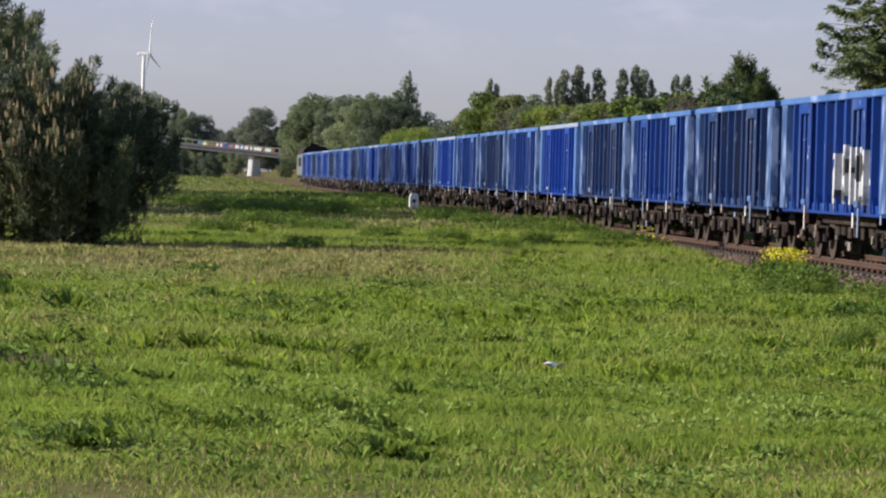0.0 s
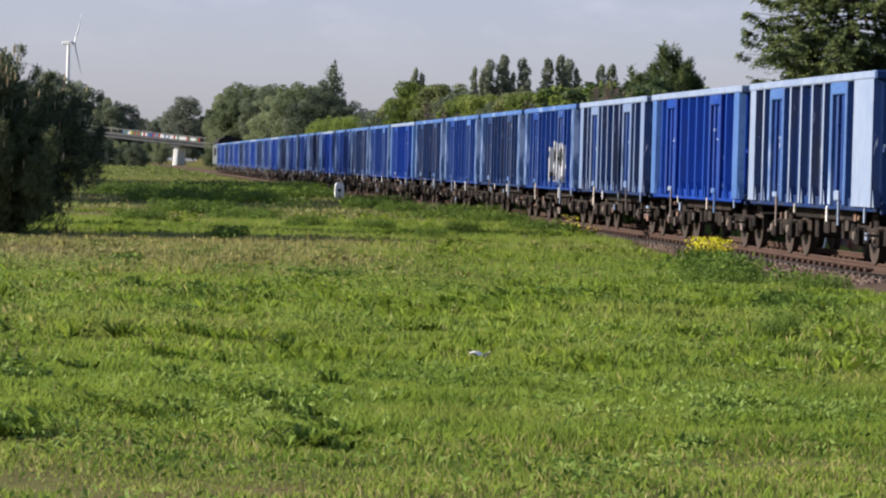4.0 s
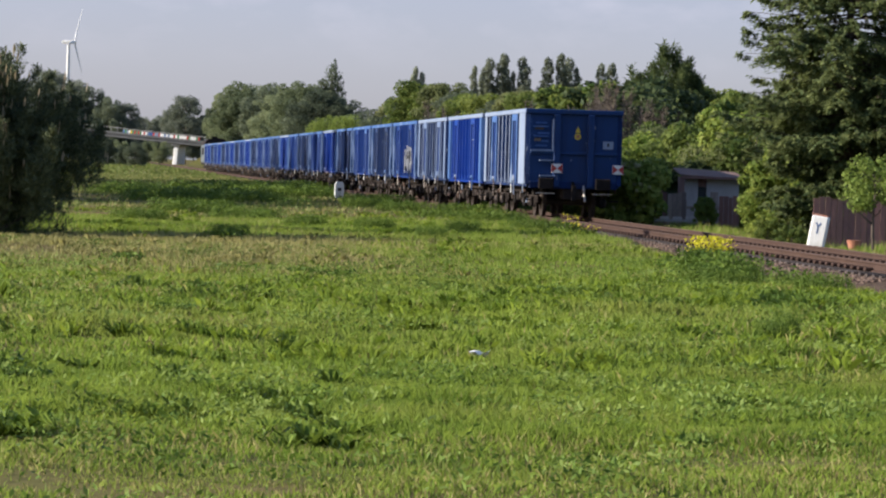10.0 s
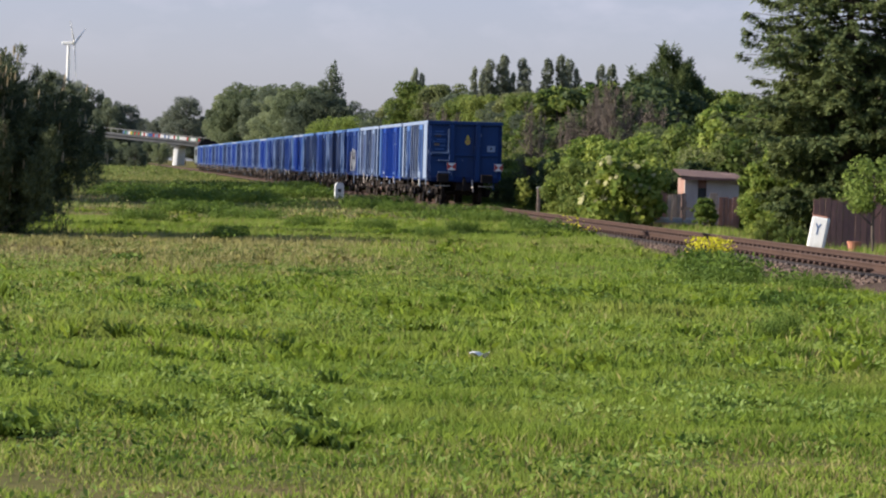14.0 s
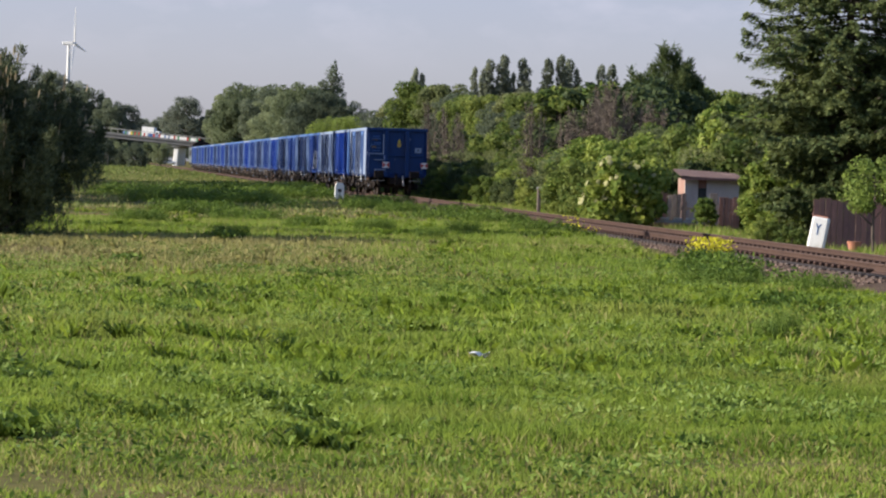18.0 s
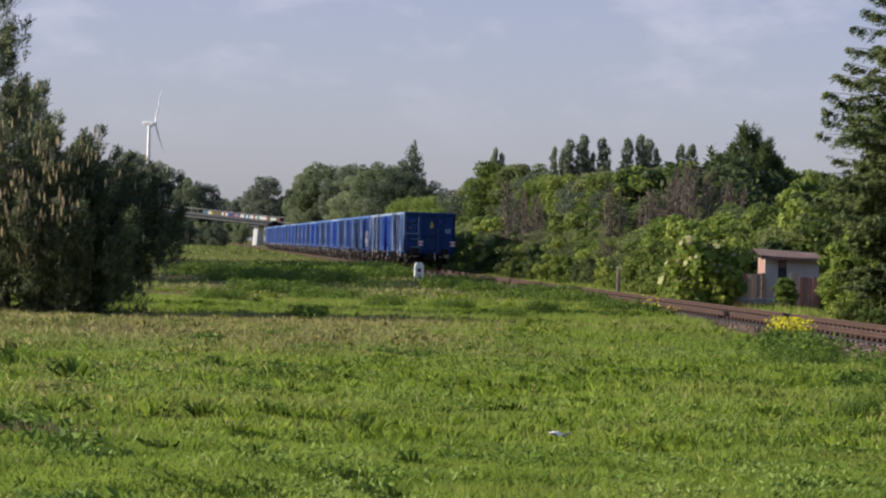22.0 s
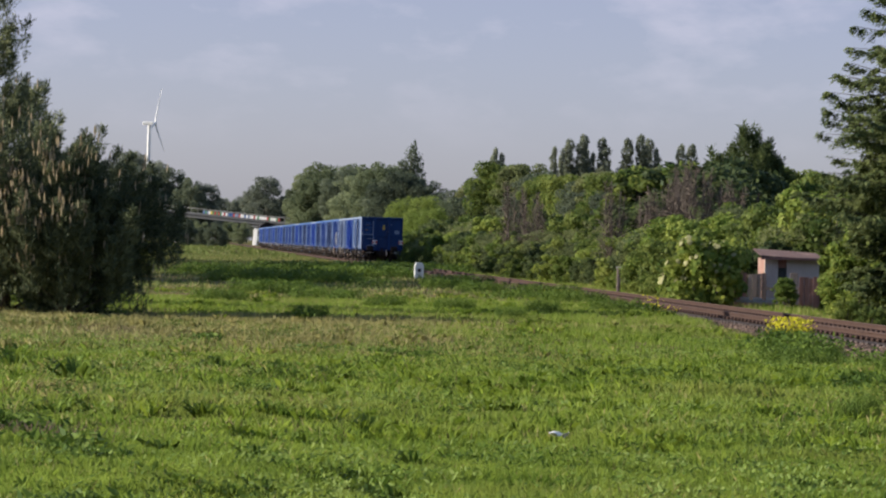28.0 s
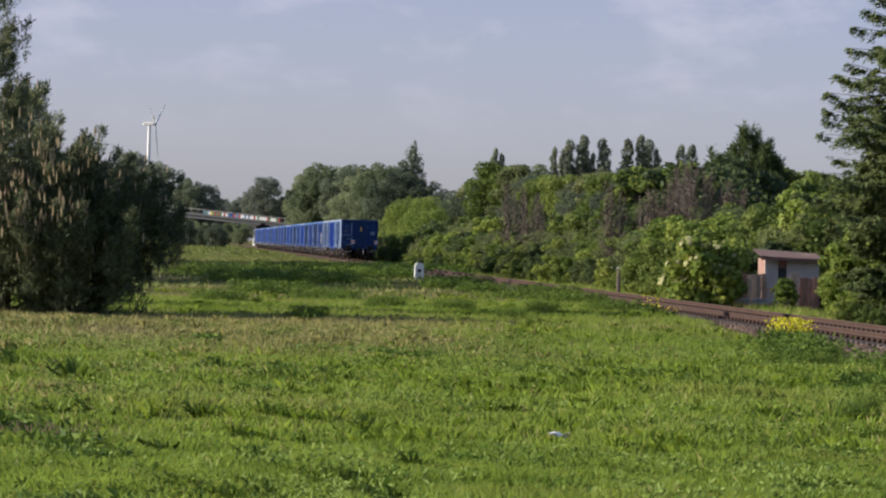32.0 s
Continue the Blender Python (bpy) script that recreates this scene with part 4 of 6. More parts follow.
def build_pines():
    put(pine(22, [(0.1, 0.85), (0.5, 1.2), (1.1, 1.68), (1.8, 1.98), (2.3, 1.8), (2.8, 1.42), (3.1, 1.0), (3.35, 0.6), (3.5, 0.3)], 215, 74, 0.37, 20, 3.6), stand(-6.58, 86), 0, 0.92)
    put(pine(24, [(0.1, 1.5), (1.2, 1.9), (2.6, 1.75), (3.6, 1.25), (4.2, 0.7), (4.5, 0.2)], 170, 74, 0.37, 22, 4.0, label="bushy pine with many buff young shoots"), stand(-7.5, 87), 0, 0.95)
    put(pine(23, [(0.5, 2.0), (2.0, 2.0), (3.5, 1.8), (4.5, 1.25), (5.1, 0.8), (5.6, 0.62), (6.6, 0.5), (7.8, 0.4), (9.2, 0.15)], 220, 60, 0.34, 8, 8.6, label="tall pointed dark pine behind the bushy pine"), stand(-7.82, 98))
    # unseen row of trees left of the view, added for its shade over the meadow
    src = tree("broadleaf_tree", "unseen dark leafy tree at the meadow's edge, there for its shade", "tree", 31, 6.5, 2.4, M["leaf_dark"], 3800, 0.18, count=24, clear=0.1, group="meadow edge trees")
    spots = [(-26.0 - 0.15 * (y - 150) + 0.7 * math.sin(y * 1.7), y) for y in range(148, 182, 4)]
    spots += [(-34.5 - 0.15 * (y - 206) + 1.2 * math.sin(y), y) for y in range(204, 300, 5)]
    src.matrix_basis = Matrix.Translation((*spots[0], -0.4)) @ Matrix.Diagonal((1.15, 1.15, 1.7, 1))
    for i, (x, y) in enumerate(spots[1:]):
        copy_at(src, Vector((x, y, -0.4)), i * 1.3, (1.15, 1.15, (1.6, 1.75, 1.5, 1.85)[i % 4] * (1 if y < 200 else 1.4)))


build_pines()
put(spruce(41, 9.6, 4.2, per=210, needle=0.078, cap=2.6, gap=0.023), stand(5.8, 105), 0, 1.09)
put(spruce(42, 9.0, 2.9, per=60, needle=0.11, label="dark spruce among the gardens beside the railway"), stand(7.6, 104))
for b_, z_, r_, lab in ((3.155, 1.0, 1.0, "broad dark conical conifer rising above the garden trees"), (3.43, 0.87, 0.62, "narrower dark conifer beside the broad one")):
    put(pine(43 + int(z_ * 10), [(0.3 * z_, 2.5 * r_), (4.0 * z_, 2.5 * r_), (6.6 * z_, 2.15 * r_), (7.8 * z_, 1.7 * r_), (8.8 * z_, 1.0 * r_), (9.5 * z_, 0.35 * r_), (9.9 * z_, 0.05)], 300, 26, 0.42, 0, 9.0 * z_, "conifer_tree", lab, 0.34, "leaf_dark"), stand(b_, 270))


def build_shrubs():
    g = "hedge by the railway"
    protos = {
        "mid": tree("shrub", "dense mid-green shrub in the hedge beside the railway", "shrub", 51, 3.0, 1.7, M["leaf_mid"], 7500, 0.075, 0.06, 0.0, jitter=0.6, count=60, lump=(0.1, 0.25), group=g),
        "bright": tree("shrub", "bright green shrub in the hedge beside the railway", "shrub", 52, 3.0, 1.6, M["leaf_bright"], 7500, 0.075, 0.06, 0.0, jitter=0.6, count=60, lump=(0.1, 0.25), group=g),
        "dark": tree("shrub", "dark green shrub in the hedge beside the railway", "shrub", 53, 3.0, 1.7, M["leaf_dark"], 7500, 0.078, 0.06, 0.0, jitter=0.6, count=60, lump=(0.1, 0.25), group=g),
        "olive": tree("shrub", "greyish olive willow shrub among the gardens", "shrub", 54, 3.0, 1.9, M["leaf_olive"], 8500, 0.06, 0.06, 0.0, jitter=0.6, count=60, lump=(0.1, 0.25), slim=0.3, group=g),
        "upright": tree("garden_tree", "upright leafy garden tree", "tree", 55, 3.0, 1.05, M["leaf_mid"], 7500, 0.07, 0.06, 0.03, jitter=0.6, count=60, lump=(0.1, 0.26), group=g),
        "lively": tree("garden_tree", "bright green leafy garden tree", "tree", 56, 3.0, 1.25, M["leaf_bright"], 7500, 0.07, 0.06, 0.03, jitter=0.6, count=60, lump=(0.1, 0.26), group=g),
    }
    # kind, distance along the track, offset to its right, height
    hedge = []
    rng = np.random.default_rng(57)
    q = 138.0
    while q < 420:
        k = rng.choice(["mid", "bright", "dark", "mid", "olive", "bright"])
        hedge.append((k, q, rng.uniform(4.9, 6.0), rng.uniform(2.1, 3.1)))
        hedge.append((rng.choice(["dark", "mid", "bright"]), q + 1.0, rng.uniform(3.7, 4.3), rng.uniform(0.8, 1.5)))
        q += rng.uniform(1.5, 2.6) * (1 + q / 300)
    q = 112.0
    while q < 400:
        k = rng.choice(["upright", "lively", "mid", "upright", "dark", "olive"])
        hedge.append((k, q, rng.uniform(9.0, 13.0), rng.uniform(3.3, 4.8)))
        q += rng.uniform(2.0, 3.6) * (1 + q / 300)
    spots = [(k, on_track(a, b), h) for k, a, b, h in hedge]
    # kind, bearing, distance, height
    free = [("bright", 2.5, 150, 3.4), ("bright", 2.3, 152, 3.2), ("bright", 2.66, 148, 3.1), ("olive", 2.95, 168, 4.1), ("olive", 3.25, 170, 4.2), ("olive", 3.5, 172, 4.0), ("olive", 2.75, 170, 3.6),
            ("mid", 3.82, 142, 4.4), ("upright", 4.05, 140, 4.7), ("lively", 4.3, 138, 4.4), ("lively", 4.78, 107, 2.1), ("bright", 4.86, 106, 1.2), ("lively", 4.98, 107, 2.7), ("olive", 4.2, 137, 3.6), ("mid", 4.5, 136, 3.9), ("olive", 3.66, 145, 3.7), ("dark", 2.45, 205, 6.6), ("dark", 2.75, 212, 7.2), ("upright", 2.2, 208, 6.8), ("dark", 2.02, 215, 6.4), ("upright", 1.6, 214, 6.6), ("dark", 3.45, 136, 2.4), ("dark", 3.75, 136, 2.4),
            ("bright", 5.0, 107, 1.95), ("bright", 5.15, 106, 1.6), ("mid", 4.7, 103, 0.85), ("lively", 3.8, 122, 0.9), ("lively", 3.78, 122.4, 1.1), ("mid", 5.05, 98, 0.75),
            ("dark", 5.4, 122, 2.9), ("dark", 5.6, 114, 2.7), ("dark", 6.2, 115, 3.0), ("dark", 6.9, 118, 3.3), ("mid", 2.1, 146, 2.5), ("mid", 1.85, 152, 2.2)]
    spots += [(k, stand(b, d), h) for k, b, d, h in free]
    used = set()
    for k, p, h in spots:
        p = Vector((p.x, p.y, float(ground_z(p.x, p.y)) - 0.05))
        s = h / 3.0
        w = s * rng.uniform(0.9, 1.25)
        a = rng.uniform(0, 6.28)
        if k in used:
            copy_at(protos[k], p, a, (w, w, s))
        else:
            used.add(k)
            protos[k].matrix_basis = Matrix.Translation(p) @ Matrix.Rotation(a, 4, "Z") @ Matrix.Diagonal((w, w, s, 1))


build_shrubs()
put(tree("garden_tree", "small light green garden tree with a bare stem", "tree", 58, 2.25, 0.85, M["leaf_lime"], 2600, 0.05, 0.05, 0.42, count=40, lump=(0.16, 0.32)), stand(6.22, 90))


def bare_tree(seed, h, spread, name="bare_tree", label="half-dry tree with many brown bare twigs"):
    """Thin upright stems with fans of bare twigs."""
    rng = np.random.default_rng(seed)
    t = thing(name, label, "tree", "half-dry trees")
    bm = bmesh.new()
    tri = []
    for s in range(5):
        a, k = rng.uniform(0, 6.28), spread * rng.uniform(0.1, 0.6)
        base, top = Vector((k * 0.4 * math.cos(a), k * 0.4 * math.sin(a), -0.3)), Vector((k * math.cos(a), k * math.sin(a), h * rng.uniform(0.75, 1.0)))
        tube(bm, base, top, 0.011 * h, 0.002 * h, 5, caps=False)
        for j in range(90):
            u = rng.uniform(0.25, 1.0)
            p = np.array(base.lerp(top, u))
            w = unit(np.array([rng.normal(), rng.normal(), rng.uniform(0.5, 2.0)]))
            L = spread * (1.15 - u) * rng.uniform(0.5, 1.1)
            c = unit(np.cross(w, rng.normal(0, 1, 3))) * 0.018
            tri += [p - c, p + c, p + w * L]
            for m in range(3):
                v = p + w * L * rng.uniform(0.3, 0.9)
                w2 = unit(w + rng.normal(0, 0.6, 3))
                c2 = unit(np.cross(w2, rng.normal(0, 1, 3))) * 0.014
                tri += [v - c2, v + c2, v + w2 * L * 0.5]
    part("trunk", bm, M["twig"], t)
    tw = new("twig_mass", polys("twig_mass", np.array(tri), 3, M["twig"]))
    tw.parent = t
    tagged(tw, kind="stuff")
    return t


def build_bare():
    src = bare_tree(61, 6.5, 1.6)
    spots = [(2.35, 200, 1.05), (2.6, 207, 1.1), (2.9, 205, 0.95), (3.2, 210, 0.9), (2.1, 198, 0.95), (1.9, 190, 0.8), (0.1, 230, 0.9), (1.3, 175, 0.8),
             (2.02, 193, 0.92), (2.2, 191, 0.9), (2.3, 194, 1.0), (2.46, 190, 0.96), (2.52, 195, 1.05), (2.68, 191, 0.98), (2.8, 193, 0.92), (2.98, 192, 0.86), (1.78, 196, 0.85), (0.28, 226, 0.85), (-0.15, 236, 0.95)]
    for i, (b, d, s) in enumerate(spots):
        p = stand(b, d, 0.1)
        if i == 0:
            put(src, p, 0, s)
        else:
            copy_at(src, p, i * 1.1, (s, s, s))


build_bare()


# ---- garden plot ----
def elder(place):
    rng = np.random.default_rng(71)
    blobs = []
    for i in range(34):
        a, u = rng.uniform(0, 6.28), rng.uniform(0, 1)
        k = (0.62 + 0.85 * u * (1.35 - u)) * rng.uniform(0.2, 1.0)
        s = rng.uniform(0.28, 0.46)
        blobs.append((k * math.cos(a) + 0.35 * (u - 0.4), k * math.sin(a), 0.25 + 1.65 * u, s, s, s * 0.85))
    t = tree("elder_bush", "elder bush with large leaves and cream flower heads", "shrub", 72, 2.3, 1.2, M["leaf_bright"], 5200, 0.1, 0.05, 0.0, blobs=blobs, jitter=0.6)
    put(t, place, 0, 1.16)
    umbels = []
    for i in range(3):
        bm = bmesh.new()
        bmesh.ops.create_icosphere(bm, subdivisions=2, radius=0.075)
        for v in bm.verts:
            k = 1 + rng.normal(0, 0.16)
            v.co = Vector((v.co.x * k, v.co.y * k, v.co.z * 0.22 * k))
        me = bpy.data.meshes.new("flower_head")
        bm.to_mesh(me)
        bm.free()
        me.materials.append(M["blossom"])
        umbels.append(me)
    for i in range(130):
        b = max((blobs[int(k)] for k in rng.integers(0, len(blobs), 2)), key=lambda q: q[2])
        d = Vector((rng.normal(0, 0.7) - 0.6, rng.normal(0, 0.5) - 0.5, rng.uniform(0.2, 1.0))).normalized()
        fl = new("flower_head", umbels[i % 3])
        fl.matrix_basis = Matrix.Translation(Vector(b[:3]) + Vector([d[j] * b[3 + j] * 1.08 for j in range(3)])) @ d.to_track_quat("Z", "Y").to_matrix().to_4x4() @ Matrix.Scale(rng.uniform(0.55, 1.1), 4)
        fl.parent = t


elder(stand(2.62, 124))
put(tree("elder_bush", "smaller leafy elder beside the red wall", "shrub", 74, 1.7, 0.9, M["leaf_mid"], 1800, 0.09, 0.05, 0.0), stand(2.33, 142), 0, 1.17)


def boards(parent, x0, x1, y, z0, z1, mat, w=0.14, seed=1, name="board"):
    rng = random.Random(seed)
    x = x0
    while x < x1 - 0.03:
        b = w * rng.uniform(0.9, 1.1)
        dz = rng.uniform(-0.06, 0.05)
        part(name, box(x, min(x + b - 0.008, x1), y - 0.012 + rng.uniform(-0.006, 0.006), y + 0.012, z0, z1 + dz, 0.003), mat, parent)
        x += b


def garden_shed(place):
    t = thing("garden_shed", "low weathered garden shed with a rusty sheet roof", "shed")
    t.matrix_basis = Matrix.Translation(place) @ Matrix.Rotation(radians(3), 4, "Z") @ Matrix.Diagonal((0.68, 1.0, 1.0, 1))
    # walls with a doorway and a window opening in the front
    part("wall", box(-1.25, -0.62, 0.0, 0.08, 0, 1.95), M["plaster"], t, "light plaster front wall")
    part("wall", box(-0.62, 1.35, 0.0, 0.08, 0, 0.85), M["plaster"], t, "light plaster front wall")
    part("wall", box(-0.2, 1.35, 0.0, 0.08, 0.85, 1.9), M["plaster"], t, "light plaster front wall")
    part("wall", box(-1.25, -1.17, 0.08, 2.0, 0, 1.95), M["render_pink"], t, "salmon-pink plastered side wall")
    part("wall", box(1.27, 1.35, 0.08, 2.0, 0, 1.85), M["board"], t)
    part("wall", box(-1.17, 1.27, 1.92, 2.0, 0, 1.9), M["board"], t)
    win = part("window", box(-0.6, -0.22, 0.02, 0.06, 1.65, 1.9), M["board_red"], t)
    part("pane", box(-0.6, -0.22, 0.03, 0.045, 0.88, 1.64), M["glass"], win)
    bm = bmesh.new()
    n = 30
    rows = []
    for y, dz in ((-0.35, 0.0), (2.2, 0.22)):
        rows.append([[bm.verts.new((-1.5 + 3.1 * i / n, y, z + dz - 0.1 * (i / n) + 0.01 * (i % 2))) for i in range(n + 1)] for z in (2.0, 2.03)])
    for i in range(n):
        for lo in (0, 1):
            bm.faces.new((rows[0][lo][i], rows[0][lo][i + 1], rows[1][lo][i + 1], rows[1][lo][i]))
        bm.faces.new((rows[0][0][i], rows[0][0][i + 1], rows[0][1][i + 1], rows[0][1][i]))
    part("roof", bm, M["roof_rust"], t)
    part("fascia", box(-1.5, 1.6, -0.36, -0.33, 1.9, 1.98), M["board_red"], t)


garden_shed(stand(3.86, 128, 0.28))


def fences():
    p = stand(3.12, 127)
    f = thing("board_fence", "leaning grey and red-brown board fence in front of the shed", "fence")
    f.matrix_basis = Matrix.Translation(p) @ Matrix.Scale(1.126, 4)
    boards(f, -0.75, -0.15, 0.0, -0.3, 1.0, M["board"], 0.15, 1)
    boards(f, -0.14, 0.22, 0.06, -0.3, 1.04, M["board_red"], 0.12, 2)
    boards(f, 0.24, 0.8, 0.02, -0.3, 0.98, M["board"], 0.14, 3)
    boards(f, 1.45, 1.68, 0.0, -0.3, 1.1, M["board"], 0.2, 4)
    boards(f, 1.72, 2.3, 0.1, -0.3, 0.92, M["board_red"], 0.13, 5)
    part("rail", box(-0.75, 2.3, 0.11, 0.15, 0.1, 0.18), M["board"], f)
    part("rail", box(-0.75, 2.3, 0.11, 0.15, 0.55, 0.63), M["board"], f)
    for x in (-0.7, 0.7, 2.2):
        part("post", box(x, x + 0.09, 0.15, 0.24, -0.4, 0.8), M["board"], f)
    low = thing("low_fence", "low pale concrete edging with open panels", "fence")
    low.matrix_basis = Matrix.Translation(stand(2.95, 124, -0.34)) @ Matrix.Scale(1.12, 4)
    for i in range(5):
        part("panel", box(i * 0.36, i * 0.36 + 0.26, 0, 0.05, 0.0, 0.08, 0.01), M["plaster"], low)
    part("rail", box(-0.05, 1.85, 0.0, 0.06, -0.07, 0.0), M["concrete"], low)
    d = thing("board_fence", "dark brown board fence under the spruce", "fence")
    d.matrix_basis = Matrix.Translation(stand(5.35, 100))
    boards(d, 0, 3.6, 0.0, -0.1, 1.4, M["board_red"], 0.16, 7)
    part("rail", box(0, 3.6, 0.02, 0.06, 0.25, 0.33), M["board_red"], d)
    part("rail", box(0, 3.6, 0.02, 0.06, 0.7, 0.78), M["board_red"], d)
    for x in (0.0, 1.7, 3.5):
        part("post", box(x, x + 0.1, 0.06, 0.16, -0.2, 1.0), M["board_red"], d)
    w = thing("garden_wall", "short red brick garden wall among the shrubs", "wall")
    w.matrix_basis = Matrix.Translation(stand(2.25, 143)) @ Matrix.Scale(1.18, 4)
    bm = bmesh.new()
    for r in range(14):
        for c in range(4):
            x = c * 0.26 - (0.13 if r % 2 else 0)
            bm_box(bm, x, x + 0.245, 0, 0.12, r * 0.085, r * 0.085 + 0.075)
    part("brickwork", bm, M["brickred"], w)
    post = thing("fence_post", "grey concrete fence post with a pale cap", "post")
    post.matrix_basis = Matrix.Translation(stand(1.37, 156))
    part("post", box(-0.07, 0.07, -0.07, 0.07, -0.2, 1.1, 0.02), M["board"], post)
    part("cap", box(-0.1, 0.1, -0.1, 0.1, 1.1, 1.18, 0.02), M["concrete"], post)
    pot = thing("flower_pot", "terracotta pot standing by the garden fence", "pot")
    pot.matrix_basis = Matrix.Translation(stand(5.95, 93))
    bm = lathe(bmesh.new(), False, [(0, 0.1), (0.26, 0.16), (0.32, 0.18)], (0, 0, 0), 14)
    bmesh.ops.rotate(bm, verts=bm.verts, matrix=Matrix.Rotation(radians(-90), 3, "Y"))
    part("pot", bm, M["brickred"], pot)


fences()


def marker_stones():
    a = thing("distance_stone", "white painted distance stone with a dark figure beside the track", "marker stone")
    p = along(5.39, 95.0)
    a.matrix_basis = Matrix.Translation((p.x, p.y, -0.21)) @ Matrix.Rotation(radians(-16), 4, "Z") @ Matrix.Rotation(radians(9), 4, "Y") @ Matrix.Scale(1.13, 4)
    bm = box(-0.18, 0.18, -0.1, 0.1, -0.35, 0.66, 0.03)
    bmesh.ops.translate(bm, verts=[v for v in bm.verts if v.co.z > 0.5], vec=(0.02, 0, 0))
    part("stone", bm, M["white"], a)
    part("cap", box(-0.13, 0.17, -0.08, 0.08, 0.655, 0.69, 0.015), M["brickred"], a, "worn reddish top")
    for x, z, h, lean in ((0.0, 0.28, 0.15, 0), (0.0, 0.43, 0.1, 32), (0.0, 0.43, 0.1, -32)):
        bar = part("figure_bar", box(-0.011, 0.011, -0.106, -0.101, 0, h), M["rim"], a, "dark bar of the painted figure")
        bar.matrix_basis = Matrix.Translation((x, 0, z)) @ Matrix.Rotation(radians(lean), 4, "Y")
    b = thing("distance_stone", "small white distance stone with a rounded top in the grass", "marker stone")
    p = on_track(186.0, -3.25)
    b.matrix_basis = Matrix.Translation((p.x, p.y, -0.34)) @ Matrix.Rotation(radians(8), 4, "Z") @ Matrix.Diagonal((1.25, 1.25, 1.3, 1))
    bm = bmesh.new()
    prof = [(-0.17, 0.0), (-0.165, 0.62), (-0.1, 0.72), (0.1, 0.72), (0.165, 0.62), (0.17, 0.0)]
    r = [[bm.verts.new((x, y, z)) for x, z in prof] for y in (-0.1, 0.1)]
    bm.faces.new(r[0])
    bm.faces.new(r[1][::-1])
    for i in range(6):
        j = (i + 1) % 6
        bm.faces.new((r[0][i], r[0][j], r[1][j], r[1][i]))
    part("stone", bm, M["white"], b)
    part("figure_bar", box(-0.07, 0.07, -0.107, -0.102, 0.38, 0.5), M["black"], b, "dark bar of the painted figure")


marker_stones()


def litter():
    rng = np.random.default_rng(81)
    p = stand(0.57, 35.5, -0.13)
    bm = bmesh.new()
    bmesh.ops.create_grid(bm, x_segments=4, y_segments=4, size=0.07)
    for v in bm.verts:
        v.co.z = rng.normal(0, 0.02)
        v.co.x *= 1.3
    bmesh.ops.solidify(bm, geom=bm.faces[:], thickness=0.002)
    ob = solid("paper_scrap", bm, M["white"], "crumpled white paper scrap lying in the grass", "litter")
    ob.location = p


litter()


# ---- meadow plants ----
def wild_plant(name, label, place, seed, flowers, leaf_n=260, r=0.35, h=0.4, flower_n=150, up=0.5):
    rng = np.random.default_rng(seed)
    t = thing(name, label, "plant")
    t.matrix_basis = Matrix.Translation(place)
    c = np.stack([rng.normal(0, r * 0.5, leaf_n), rng.normal(0, r * 0.5, leaf_n), rng.uniform(0.02, h * 0.9, leaf_n)], 1)
    lf = new("foliage", polys("foliage", leaf_quads(rng, c, np.tile([0, -0.3, 1.0], (leaf_n, 1)), 0.055, 0.35, 0.8), 4, M["weed"]))
    lf.parent = t
    bm = bmesh.new()
    for i in range(12):
        a = rng.uniform(0, 6.28)
        tube(bm, (0.05 * math.cos(a), 0.05 * math.sin(a), -0.05), (r * 0.6 * math.cos(a), r * 0.6 * math.sin(a), h), 0.006, 0.003, 4, caps=False)
    tagged(part("stem", bm, M["weed"], t), kind="stuff")
    if flowers:
        c = np.stack([rng.normal(0, r * 0.55, flower_n), rng.normal(0, r * 0.4, flower_n), h * 0.75 + rng.uniform(0, up * h, flower_n)], 1)
        fl = new("blossom", polys("blossom", leaf_quads(rng, c, np.tile([0, -0.5, 0.9], (flower_n, 1)), 0.032, 0.8, 0.6), 4, M["yellow"]))
        fl.parent = t
        fl["label"] = "yellow blossoms"


